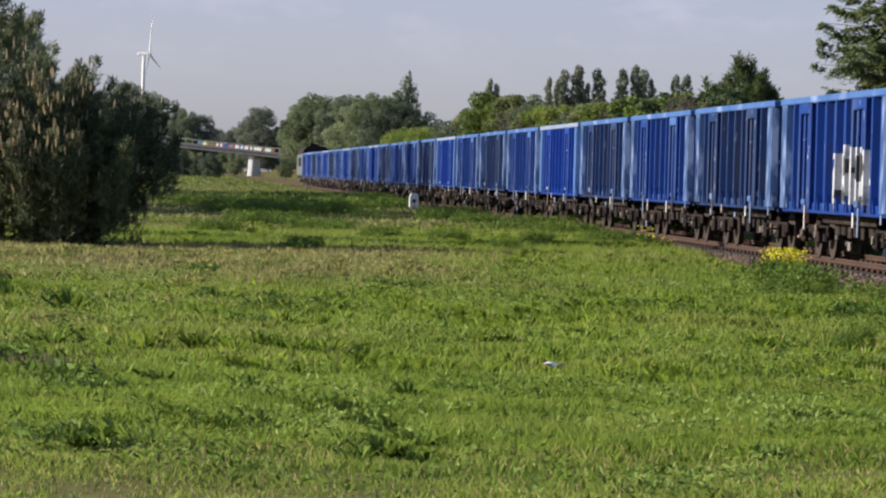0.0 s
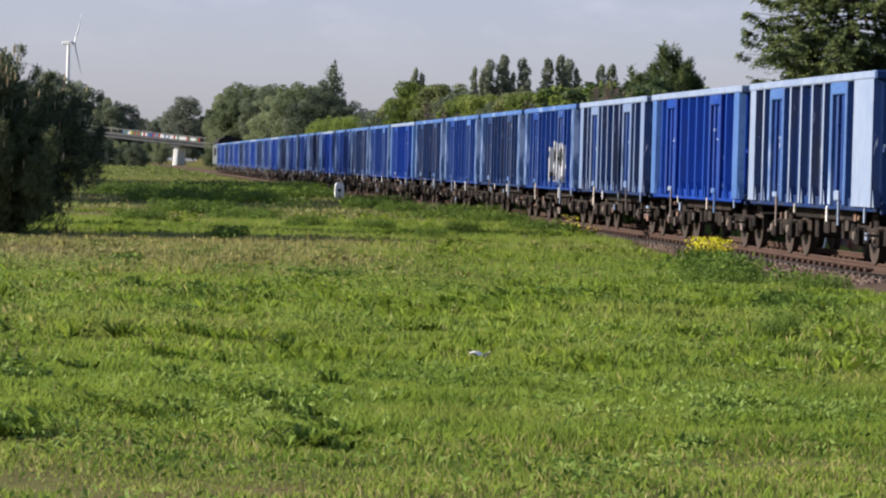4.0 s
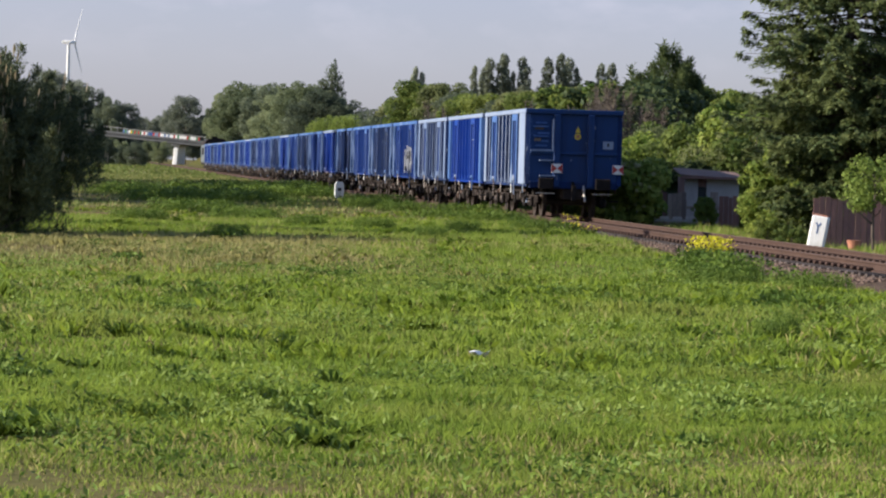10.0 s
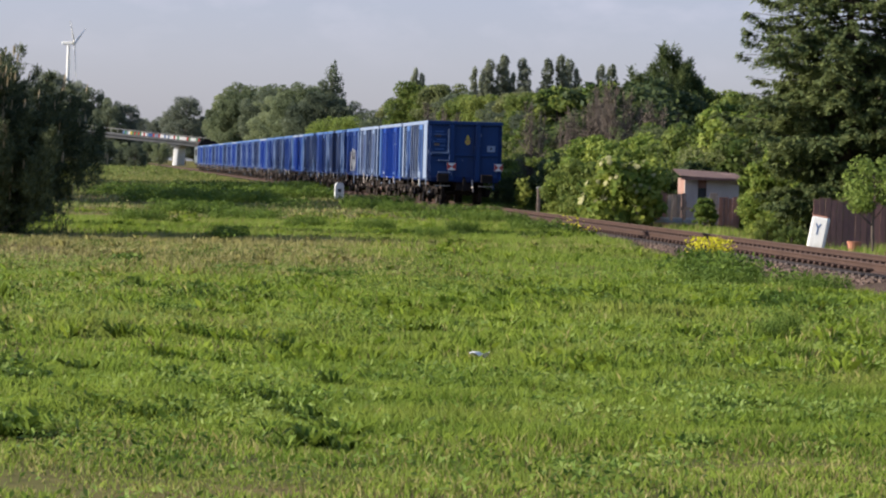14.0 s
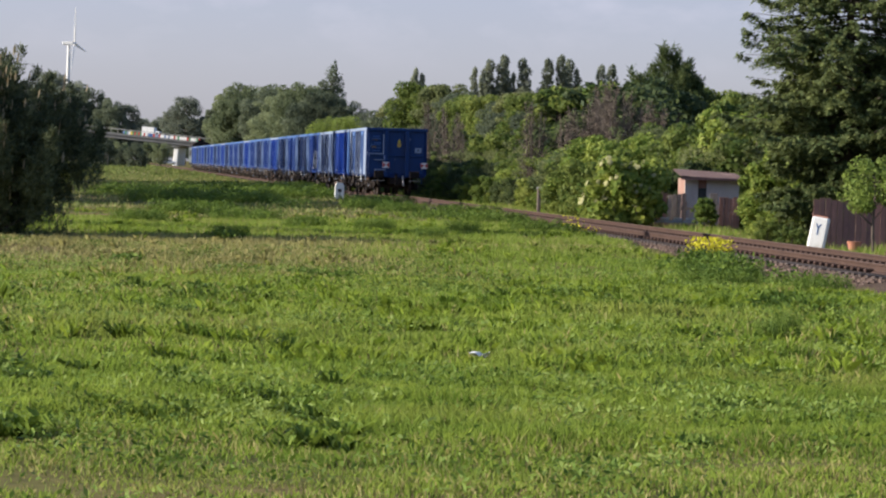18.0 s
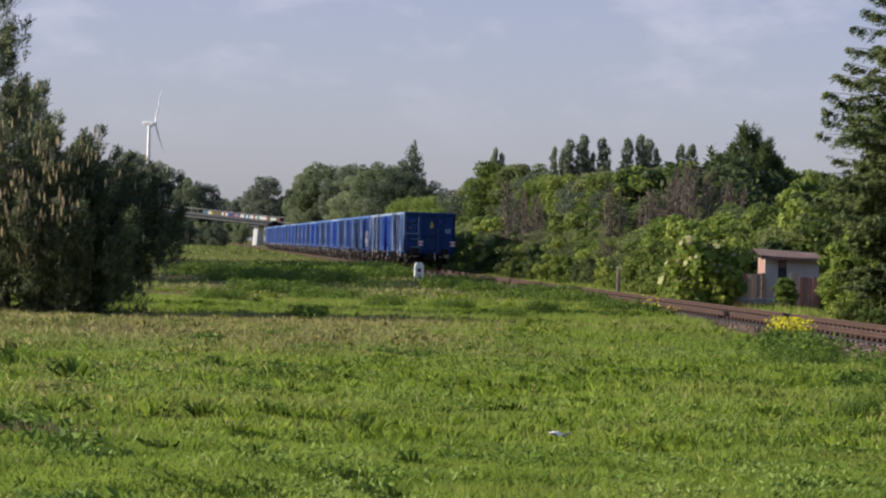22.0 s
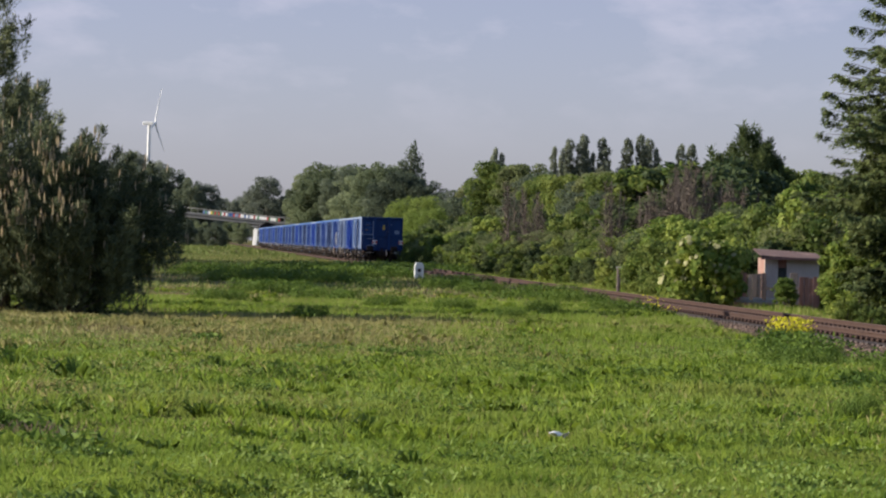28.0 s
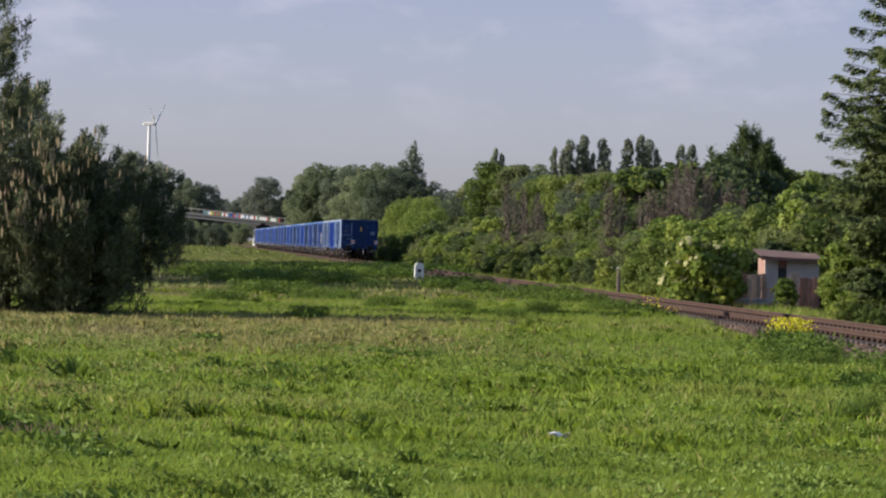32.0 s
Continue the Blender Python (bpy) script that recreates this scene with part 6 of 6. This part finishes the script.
def wagon(paint, rim, post, rib, graffiti=False, tail=False, worn=1, ribs=None):
    """Open high-sided bogie wagon; the tail is at y = 0 and it runs towards +y."""
    rng = random.Random(worn)
    t = thing("open_wagon", "high-sided blue open goods wagon with ribbed sides" if not (graffiti or tail) else
              ("blue open goods wagon with white and black spray paint" if graffiti else "last open goods wagon with faded sides and red-white tail boards"), "wagon", "goods wagons")
    wheels = []
    y0, y1, hw, top, low = 0.62, 13.42, 1.34, 3.31, 0.98
    part("floor", box(-hw, hw, y0, y1, 1.12, 1.22), M["under"], t)
    for sx in (-1, 1):
        part("side_wall", box(sx * hw - 0.02, sx * hw + 0.02, y0, y1, low + 0.1, top - 0.1), paint, t)
        part("top_rail", box(sx * 1.43 - 0.075, sx * 1.43 + 0.075, y0 - 0.06, y1 + 0.06, top - 0.14, top, 0.02), rim, t)
        part("sole_bar", box(sx * 1.38 - 0.05, sx * 1.38 + 0.05, y0, y1, low - 0.06, low + 0.16, 0.015), paint, t)
        # posts and ribs with sloped flanks, gussets at their feet
        for y, w in ([(1.56, 0.9)] + SIDE_POSTS[2:] if tail else SIDE_POSTS):
            ends = w > 0.25
            dpt = 0.14
            bm = bmesh.new()
            x_in, x_out = sx * (hw + 0.021), sx * (hw + 0.021 + dpt)
            za, zb = low + 0.02, top - 0.14
            sec = [(x_in, y - w), (x_out, y - w + 0.035), (x_out, y + w - 0.035), (x_in, y + w)]
            r = [[bm.verts.new((a, b, z)) for a, b in sec] for z in (za, zb)]
            for k in range(4):
                bm.faces.new((r[0][k], r[0][(k + 1) % 4], r[1][(k + 1) % 4], r[1][k]))
            bm.faces.new(r[0][::-1])
            bm.faces.new(r[1])
            for k in (-1, 1):
                g = [bm.verts.new(p) for p in ((x_in, y + k * w, za), (x_out * 0.985, y + k * w, za), (x_out * 0.985, y + k * (w + 0.14), za), (x_in, y + k * (w + 0.14), za), (x_in, y + k * w, za + 0.3), (x_out * 0.985, y + k * w, za + 0.3))]
                for f in ((0, 1, 2, 3), (4, 5, 1, 0), (4, 3, 2, 5), (1, 5, 2), (0, 3, 4)):
                    bm.faces.new([g[j] for j in f])
            # tail and faded wagons: dark blue flanks imitate shade beside the pale faces
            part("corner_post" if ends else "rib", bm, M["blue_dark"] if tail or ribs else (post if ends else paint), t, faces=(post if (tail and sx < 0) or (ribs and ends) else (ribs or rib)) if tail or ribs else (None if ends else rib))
        # doors near both ends: a raised frame with a header, two bars and a latch
        for yd in SIDE_DOORS:
            xa, xb = sorted((sx * (hw + 0.021), sx * (hw + 0.171)))
            door = part("door", box(min(sx * (hw + 0.021), sx * (hw + 0.05)), max(sx * (hw + 0.021), sx * (hw + 0.05)), yd - 0.62, yd + 0.62, low + 0.06, top - 0.2), M["blue"] if ribs else paint, t)
            frame_paint = (ribs or rib) if not tail else M["rim"]
            for e in (-0.69, 0.69):
                part("door_frame", box(xa, xb, yd + e - 0.075, yd + e + 0.075, low + 0.02, top - 0.145, 0.02), frame_paint, door)
            part("door_header", box(xa, xb, yd - 0.61, yd + 0.61, top - 0.36, top - 0.146, 0.02), rim if rng.random() < 0.15 and not tail else frame_paint, door)
            xa, xb = sorted((sx * (hw + 0.05), sx * (hw + 0.14)))
            for e in (-0.27, 0.24):
                part("door_bar", box(xa, xb, yd + e - 0.06, yd + e + 0.06, low + 0.08, top - 0.37, 0.02), rib, door)
                part("bar_guide", box(xa, xb + 0.02 if sx > 0 else xb, yd + e - 0.09, yd + e + 0.09, 2.3 + e * 0.4, 2.36 + e * 0.4, 0.01), rng.choice((rim, rib, rib)), door)
            part("door_latch", box(sx * (hw + 0.14) - 0.05, sx * (hw + 0.14) + 0.05, yd - 0.28, yd + 0.1, low + 0.1, low + rng.uniform(0.2, 0.3), 0.02), rng.choice((post, rib, rim)), door)
            part("lever", box(sx * 1.5 - 0.02, sx * 1.5 + 0.02, yd - 0.3, yd - 0.24, rng.uniform(0.5, 0.72), 1.08, 0.01), M[rng.choice(("rim_white", "steel_bright", "rim", "axle_cap"))], t, "painted door lever")
        for yy, mat in ((1.2 + rng.uniform(-0.2, 0.4), rng.choice(("rust_light", "rim_white"))), (4.2 + rng.uniform(0, 1.5), rng.choice(("white", "steel_bright"))), (9.3 + rng.uniform(-1, 1), rng.choice(("steel_bright", "brickred", "white")))):
            part("lever", box(sx * 1.43 - 0.02, sx * 1.43 + 0.02, yy - 0.035, yy + 0.035, rng.uniform(0.66, 0.82), 0.98, 0.008), M[mat], t, "painted brake lever")
        # random pale and rusty boxes, added to imitate highlights on the running gear
        for k in range(9):
            yy, zz = rng.choice((1.9, 2.75, 3.6, 6.0, 8.0, 10.5, 11.3, 12.1)) + rng.uniform(-0.5, 0.5), rng.uniform(0.35, 0.9)
            part("brake_rod", box(sx * 1.2 - 0.03, sx * 1.2 + 0.03, yy, yy + rng.uniform(0.05, 0.3), zz - rng.uniform(0.05, 0.2), zz, 0.01), M[rng.choice(("axle_cap", "rust_light", "wheel", "rim_white", "axle_cap", "rust_light"))], t)
        part("step", box(sx * 1.35 - 0.12, sx * 1.35 + 0.12, 1.0, 1.35, 0.5, 0.54), M["under"], t)
        part("tank", rod((sx * 0.7, 5.4, 0.75), (sx * 0.7, 6.8, 0.75), 0.2, 0.2, 12), M["under"], t)
        part("truss", box(sx * 1.05 - 0.05, sx * 1.05 + 0.05, 3.9, 10.1, 0.72, 0.96, 0.02), M["under"], t)
    for e, (ye, s) in enumerate(((y0, -1), (y1, 1))):
        part("end_wall", box(-hw, hw, ye - 0.02, ye + 0.02, low - 0.06, top - 0.1), M["blue_tail"] if tail else paint, t)
        part("end_rail", box(-1.505, 1.505, ye + s * 0.06 - 0.075, ye + s * 0.06 + 0.075, top - 0.15, top - 0.002, 0.02), M["blue_tail"] if tail else rim, t)
        part("end_belt", box(-hw, hw, ye + s * 0.06 - 0.04, ye + s * 0.06 + 0.04, 1.92, 2.02, 0.015), M["blue_tail"] if tail else paint, t)
        for x in (-0.52, 0.52):
            part("end_post", box(x - 0.1, x + 0.1, ye + s * 0.09 - 0.07, ye + s * 0.09 + 0.07, low - 0.06, top - 0.15, 0.02), M["blue_tail"] if tail else paint, t)
        part("headstock", box(-1.35, 1.35, ye + s * 0.02 - 0.06, ye + s * 0.02 + 0.06, low - 0.1, low + 0.12, 0.02), M["blue_dark"], t)
        for x in (-0.875, 0.875):
            b = part("buffer", rod((x, ye + s * 0.08, 1.03), (x, ye + s * 0.48, 1.03), 0.11, 0.09, 12), M["under"], t)
            part("buffer_plate", box(x - 0.24, x + 0.24, min(ye + s * 0.48, ye + s * 0.53), max(ye + s * 0.48, ye + s * 0.53), 0.86, 1.21, 0.03), M["under"], b)
            part("shunter_handle", box(x - 0.3, x + 0.3, ye + s * 0.3 - 0.015, ye + s * 0.3 + 0.015, 0.72, 0.75), M["steel_bright"] if tail else M["under"], t)
        hk = part("draw_hook", box(-0.05, 0.05, ye + s * 0.1 - 0.09, ye + s * 0.1 + 0.28, 0.9, 1.1, 0.03), M["under"], t)
        part("coupling_link", box(-0.07, 0.07, ye + s * 0.38 - 0.02, ye + s * 0.38 + 0.02, 0.52, 0.98, 0.015), M["under"], hk)
        part("brake_hose", rod((0.32, ye + s * 0.1, 0.98), (0.36, ye + s * 0.3, 0.5), 0.03, 0.03, 6), M["steel_bright"], t)
    part("centre_sill", box(-0.3, 0.3, y0, y1, 0.55, 1.1, 0.02), M["under"], t)
    for k in range(7):
        ya = 4.3 + 0.8 * k + rng.uniform(-0.2, 0.2)
        part("brake_gear", box(-0.95, 0.95, ya, ya + rng.uniform(0.2, 0.5), rng.uniform(0.32, 0.5), 0.95, 0.02), M["under"], t)
    for yb in (2.75, 11.3):
        bogie(t, yb, wheels)
    if tail:
        e = y0 - 0.02
        # ladder frame, steps and plates on the tail wall
        part("ladder_rail", box(-0.68, -0.63, e - 0.17, e - 0.12, 2.02, 3.0), M["rim_white"], t, "pale handrail")
        part("ladder_rail", box(-1.34, -0.63, e - 0.17, e - 0.12, 2.02, 2.07), M["rim_white"], t, "pale handrail")
        for z, w in ((1.72, 0.42), (1.25, 0.5)):
            part("ladder_step", box(-1.05, -1.05 + w, e - 0.2, e - 0.06, z, z + 0.04), M["rim_white"], t)
        part("ladder_step", box(-1.25, -0.8, e - 0.14, e - 0.06, 2.45, 2.49), M["rim"], t)
        part("ladder_step", box(-1.25, -0.8, e - 0.14, e - 0.06, 2.75, 2.79), M["rim"], t)
        sg = bmesh.new()
        v = [sg.verts.new(p) for p in ((0.04, e - 0.03, 2.61), (0.20, e - 0.03, 2.61), (0.12, e - 0.03, 2.79))]
        v2 = [sg.verts.new(p.co + Vector((0, 0.014, 0))) for p in v]
        sg.faces.new(v)
        sg.faces.new(v2[::-1])
        for i in range(3):
            sg.faces.new((v[i], v[(i + 1) % 3], v2[(i + 1) % 3], v2[i]))
        mk = part("warning_mark", sg, M["yellow_paint"], t, "yellow warning triangle over a yellow ring")
        ring = lathe(bmesh.new(), False, [(0, 0.1), (0.012, 0.1)], (0, 0, 0), 20)
        bmesh.ops.rotate(ring, verts=ring.verts, matrix=Matrix.Rotation(radians(90), 3, "Z"))
        bmesh.ops.translate(ring, verts=ring.verts, vec=(0.12, e - 0.03, 2.49))
        part("ring", ring, M["yellow_paint"], mk)
        part("ring_symbol", box(0.07, 0.17, e - 0.036, e - 0.031, 2.44, 2.54), M["brickred"], mk)
        for x, z, w, h in ((-1.18, 2.86, 0.34, 0.05), (-1.2, 2.68, 0.26, 0.12), (-1.12, 2.54, 0.36, 0.05), (-1.22, 2.32, 0.2, 0.1), (-1.0, 2.3, 0.22, 0.06), (-1.18, 2.16, 0.36, 0.05)):
            part("lettering_bar", box(x, x + w, e - 0.028, e - 0.022, z, z + h), M["axle_cap"] if h > 0.08 else M["rim"], t, "worn grey lettering")
        part("plate", box(0.9, 1.22, e - 0.04, e - 0.03, 2.12, 2.36), M["rim_white"], t, "pale data plate")
        part("plate_mark", box(1.03, 1.09, e - 0.046, e - 0.041, 2.2, 2.3), M["under"], t)
        for x in (-0.52, 1.36):
            tb = part("tail_board", box(x - 0.17, x + 0.17, e - 0.22, e - 0.205, 1.36, 1.64), M["white"], t, "white tail board with red triangles")
            for s in (-1, 1):
                bm = bmesh.new()
                v = [bm.verts.new(p) for p in ((x + s * 0.165, e - 0.226, 1.365), (x + s * 0.165, e - 0.226, 1.635), (x, e - 0.226, 1.5))]
                v2 = [bm.verts.new(p.co + Vector((0, 0.004, 0))) for p in v]
                bm.faces.new(v)
                bm.faces.new(v2[::-1])
                for i in range(3):
                    bm.faces.new((v[i], v[(i + 1) % 3], v2[(i + 1) % 3], v2[i]))
                part("red_triangle", bm, M["red"], tb)
    if graffiti:
        # white letters with black eyes, sprayed across panels and ribs alike
        def ink(y, z):
            u, v = (y - 4.6) / 2.0, (z - 1.56) / 0.66
            wob = 0.12 * math.sin(7 * u + 3 * v) + 0.1 * math.sin(11 * v - 4 * u) + 0.07 * math.sin(19 * u + 15 * v)
            if abs(u - 0.05 + 0.2 * v) < 0.05 and v < 0.9:
                return "white"
            for cu, cv, ru, rv in ((-0.42, 0.42, 0.42, 0.42), (0.5, 0.45, 0.36, 0.36), (0.55, -0.35, 0.34, 0.34), (-0.55, -0.55, 0.22, 0.22)):
                if ((u - cu) / ru) ** 2 + ((v - cv) / rv) ** 2 + 1.3 * wob < 0.85:
                    return "black"
            return "white" if u * u * u * u + v * v * v * v + 2.0 * wob < 1.1 else None
        cells = {"white": bmesh.new(), "black": bmesh.new()}

        def proud(y):
            for yp, w in SIDE_POSTS:
                if abs(y - yp) < w - 0.02:
                    return 0.021 + 0.14
            for yd in SIDE_DOORS:
                e = y - yd
                if 0.6 < abs(e) < 0.77:
                    return 0.171
                if min(abs(e + 0.27), abs(e - 0.24)) < 0.065:
                    return 0.14
                if abs(e) < 0.62:
                    return 0.05
            return 0.021
        for zi in range(34):
            z = low + 0.16 + zi * 0.055
            for yi in range(104):
                ya = 2.1 + yi * 0.05
                k = ink(ya + 0.025, z + 0.027)
                if k:
                    c, x = cells[k], -(hw + proud(ya + 0.025) + 0.004)
                    c.faces.new([c.verts.new(p) for p in ((x, ya, z), (x, ya + 0.05, z), (x, ya + 0.05, z + 0.055), (x, ya, z + 0.055))])
                # the flank of a rib or frame that faces the tail
                a, b = proud(ya - 0.025), proud(ya + 0.025)
                if k and b > a + 0.02:
                    y, xa, xb = ya - 0.024, -(hw + a), -(hw + b + 0.003)
                    c = cells[ink(ya - 0.3 * (b - a), z + 0.027) or k]
                    c.faces.new([c.verts.new(p) for p in ((xa, y, z), (xb, y, z), (xb, y, z + 0.055), (xa, y, z + 0.055))])
        part("white_spray", cells["white"], M["spray_white"], t, "white sprayed letters")
        part("black_spray", cells["black"], M["black"], t, "black filled shapes")
    return t, wheels


def locomotive():
    t = thing("locomotive", "dark grey-green diesel locomotive at the head of the train", "locomotive")
    part("body", box(-1.45, 1.45, 0.6, 18.4, 1.0, 3.3, 0.12), M["rubbish"], t)
    bm = bmesh.new()
    sec = [(-1.45, 3.3), (-1.3, 3.75), (-0.9, 4.05), (0, 4.2), (0.9, 4.05), (1.3, 3.75), (1.45, 3.3)]
    r = [[bm.verts.new((x, y, z)) for x, z in sec] for y in (0.6, 18.4)]
    bm.faces.new(r[0])
    bm.faces.new(r[1][::-1])
    for i in range(6):
        bm.faces.new((r[0][i], r[0][i + 1], r[1][i + 1], r[1][i]))
    part("roof", bm, M["under"], t)
    part("frame", box(-1.4, 1.4, 0.5, 18.5, 0.75, 1.0, 0.03), M["under"], t)
    for x in (-0.75, 0.75):
        part("window", box(x - 0.5, x + 0.5, 0.57, 0.61, 2.5, 3.2), M["glass"], t)
    for i in range(6):
        part("louvre", box(-1.47, -1.45, 4 + i * 1.6, 5.2 + i * 1.6, 2.0, 2.9), M["under"], t)
    part("exhaust", box(-0.4, 0.4, 9, 10.2, 4.15, 4.4, 0.05), M["under"], t)
    wh = []
    for yb in (4.0, 15.0):
        bogie(t, yb, wh)
    return t


def build_train():
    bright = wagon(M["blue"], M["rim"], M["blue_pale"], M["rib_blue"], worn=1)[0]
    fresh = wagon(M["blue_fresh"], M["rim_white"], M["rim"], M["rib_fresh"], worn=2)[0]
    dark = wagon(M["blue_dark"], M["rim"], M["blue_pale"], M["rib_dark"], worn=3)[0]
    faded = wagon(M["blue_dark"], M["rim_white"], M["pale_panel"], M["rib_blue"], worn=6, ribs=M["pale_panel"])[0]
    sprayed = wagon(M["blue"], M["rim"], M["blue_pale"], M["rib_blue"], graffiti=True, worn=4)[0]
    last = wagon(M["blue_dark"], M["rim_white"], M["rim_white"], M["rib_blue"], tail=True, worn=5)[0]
    order = ["last", "fresh", "faded", "sprayed", "dark", "bright", "dark", "fresh", "bright", "dark", "bright", "fresh", "dark", "bright"] + ["bright", "dark", "fresh"] * 5
    protos = {"last": last, "fresh": fresh, "dark": dark, "sprayed": sprayed, "faded": faded, "bright": bright}
    used, cars = set(), []
    for i in range(WAGON_COUNT):
        k = order[i]
        car = protos[k] if k not in used else copy_thing(protos[k], Matrix.Identity(4))
        used.add(k)
        cars.append((car, i * WAGON_LENGTH))
    cars.append((locomotive(), WAGON_COUNT * WAGON_LENGTH))
    return cars


CARS = build_train()


# ---- pieces of the track ----
def track_pieces():
    bm = box(-1.25, 1.25, -0.12, 0.12, -0.30, -0.172, 0.015)
    first = part("sleeper", bm, M["sleeper"], TRACK)
    first.location = (0, 70.0, 0)
    rng = random.Random(4)
    for i in range(1, 300):
        s = new("sleeper", first.data)
        s.parent = TRACK
        s.location = (rng.uniform(-0.02, 0.02), 70.0 + 0.62 * i, rng.uniform(-0.008, 0.006))
        s.rotation_euler = (0, 0, rng.uniform(-0.015, 0.015))
    chair = part("rail_chair", box(-0.17, 0.17, -0.08, 0.08, -0.172, -0.10, 0.02), M["rail"], TRACK)
    chair.location = (-0.755, 70.0, 0)
    for i in range(1, 150):
        for x in (-0.755, 0.755):
            c = new("rail_chair", chair.data)
            c.parent = TRACK
            c.location = (x, 70.0 + 0.62 * i, 0)
    bm = bmesh.new()
    for i in range(300, 560):
        bm_box(bm, -1.25, 1.25, 70 + 0.62 * i - 0.12, 70 + 0.62 * i + 0.12, -0.30, -0.172)
    for i in range(1, 90):
        bm_box(bm, -1.25, 1.25, 70 - 0.62 * i - 0.12, 70 - 0.62 * i + 0.12, -0.30, -0.172)
    tagged(part("sleeper_row", bm, M["sleeper"], TRACK), kind="stuff")
    r = np.random.default_rng(14)
    n = 26000
    q = 66 + 134 * r.uniform(0, 1, n) ** 1.5
    s = r.uniform(-2.6, 2.0, n)
    z = np.interp(np.abs(s), [0, 1.5, 2.2, 2.75], [-0.25, -0.24, -0.42, -0.62]) + 0.01
    c = np.stack([s, q, z], 1)
    k = r.uniform(0.025, 0.06, (n, 1))
    axes = unit(r.normal(0, 1, (n, 3)))
    b = unit(np.cross(axes, r.normal(0, 1, (n, 3))))
    d = np.cross(axes, b)
    p = [c + axes * k, c - axes * k, c + b * k * 0.8, c - b * k * 0.8, c + d * k * 0.7, c - d * k * 0.7]
    me = bpy.data.meshes.new("ballast_stones")
    v = np.stack(p, 1).reshape(-1, 3)
    base = np.arange(n)[:, None] * 6
    tri = np.array([[0, 2, 4], [2, 1, 4], [1, 3, 4], [3, 0, 4], [2, 0, 5], [1, 2, 5], [3, 1, 5], [0, 3, 5]])
    f = (base[:, :, None] + tri[None]).reshape(-1, 3)
    me.from_pydata(v.tolist(), [], f.tolist())
    me.materials.append(M["stone"])
    ob = new("ballast_stones", me)
    ob.parent = TRACK
    tagged(ob, kind="stuff")


track_pieces()


def motions():
    for car, off in CARS:
        rows = []
        for t in (0, 4, 8, 12, 16, 20, 24, 28, 32):
            p = on_track(REAR + SPEED * t + off)
            rows.append((t, pose(p.x, p.y, 0, 0, 0, TRACK_TURN)))
        walk(car, rows)
    # wheels of the last wagons roll along
    step = 0.075
    for car, off in CARS[:4]:
        for ob in car.children_recursive:
            if ob.name.startswith("wheelset"):
                y, z = ob.location.y, ob.location.z
                walk(ob, [(i * step, pose(0, y, z, -math.degrees(SPEED * i * step / 0.46))) for i in range(int(32 / step) + 2)])
    # the lorry comes up the ramp, crosses the deck and goes down on the other side
    rows = []
    for t in (0, 6, 10, 13.386, 16, 18, 20.02, 24, 28, 32):
        x = -100.6 + 10.7 * (t - 16.6)
        deck = lambda u: 6.62 - 0.0752 * (u + 85)
        z = deck(x) if -135 <= x <= -64 else (deck(-135) + (0.7 - deck(-135)) * (-135 - x) / 170 if x < -135 else deck(-64) + (0.7 - deck(-64)) * (x + 64) / 170)
        p = BRIDGE @ Vector((x, -1.6, z))
        rows.append((t, pose(p.x, p.y, p.z, 0, (-3.2 if x < -135.1 else 2.2) if x < -135.1 or x > -63.9 else 4.3, -16)))
    walk(LORRY, rows)
    rows = []
    for t in (0, 16, 32):
        p = along((280 + 27 * (t - 17.4) - 784) * 0.00821, 1120)
        rows.append((t, pose(p.x, p.y, float(ground_z(p.x, p.y)) + 0.07, 0, 0, 0)))
    walk(CAR, rows)
    # the rotor turns a third of a round in 3.1 s
    walk(ROTOR, [(t, pose(0, -5.8, 113.2, 0, 39.45 * (t - 6.0) - 12.0, 0)) for t in range(0, 33, 2)])


motions()
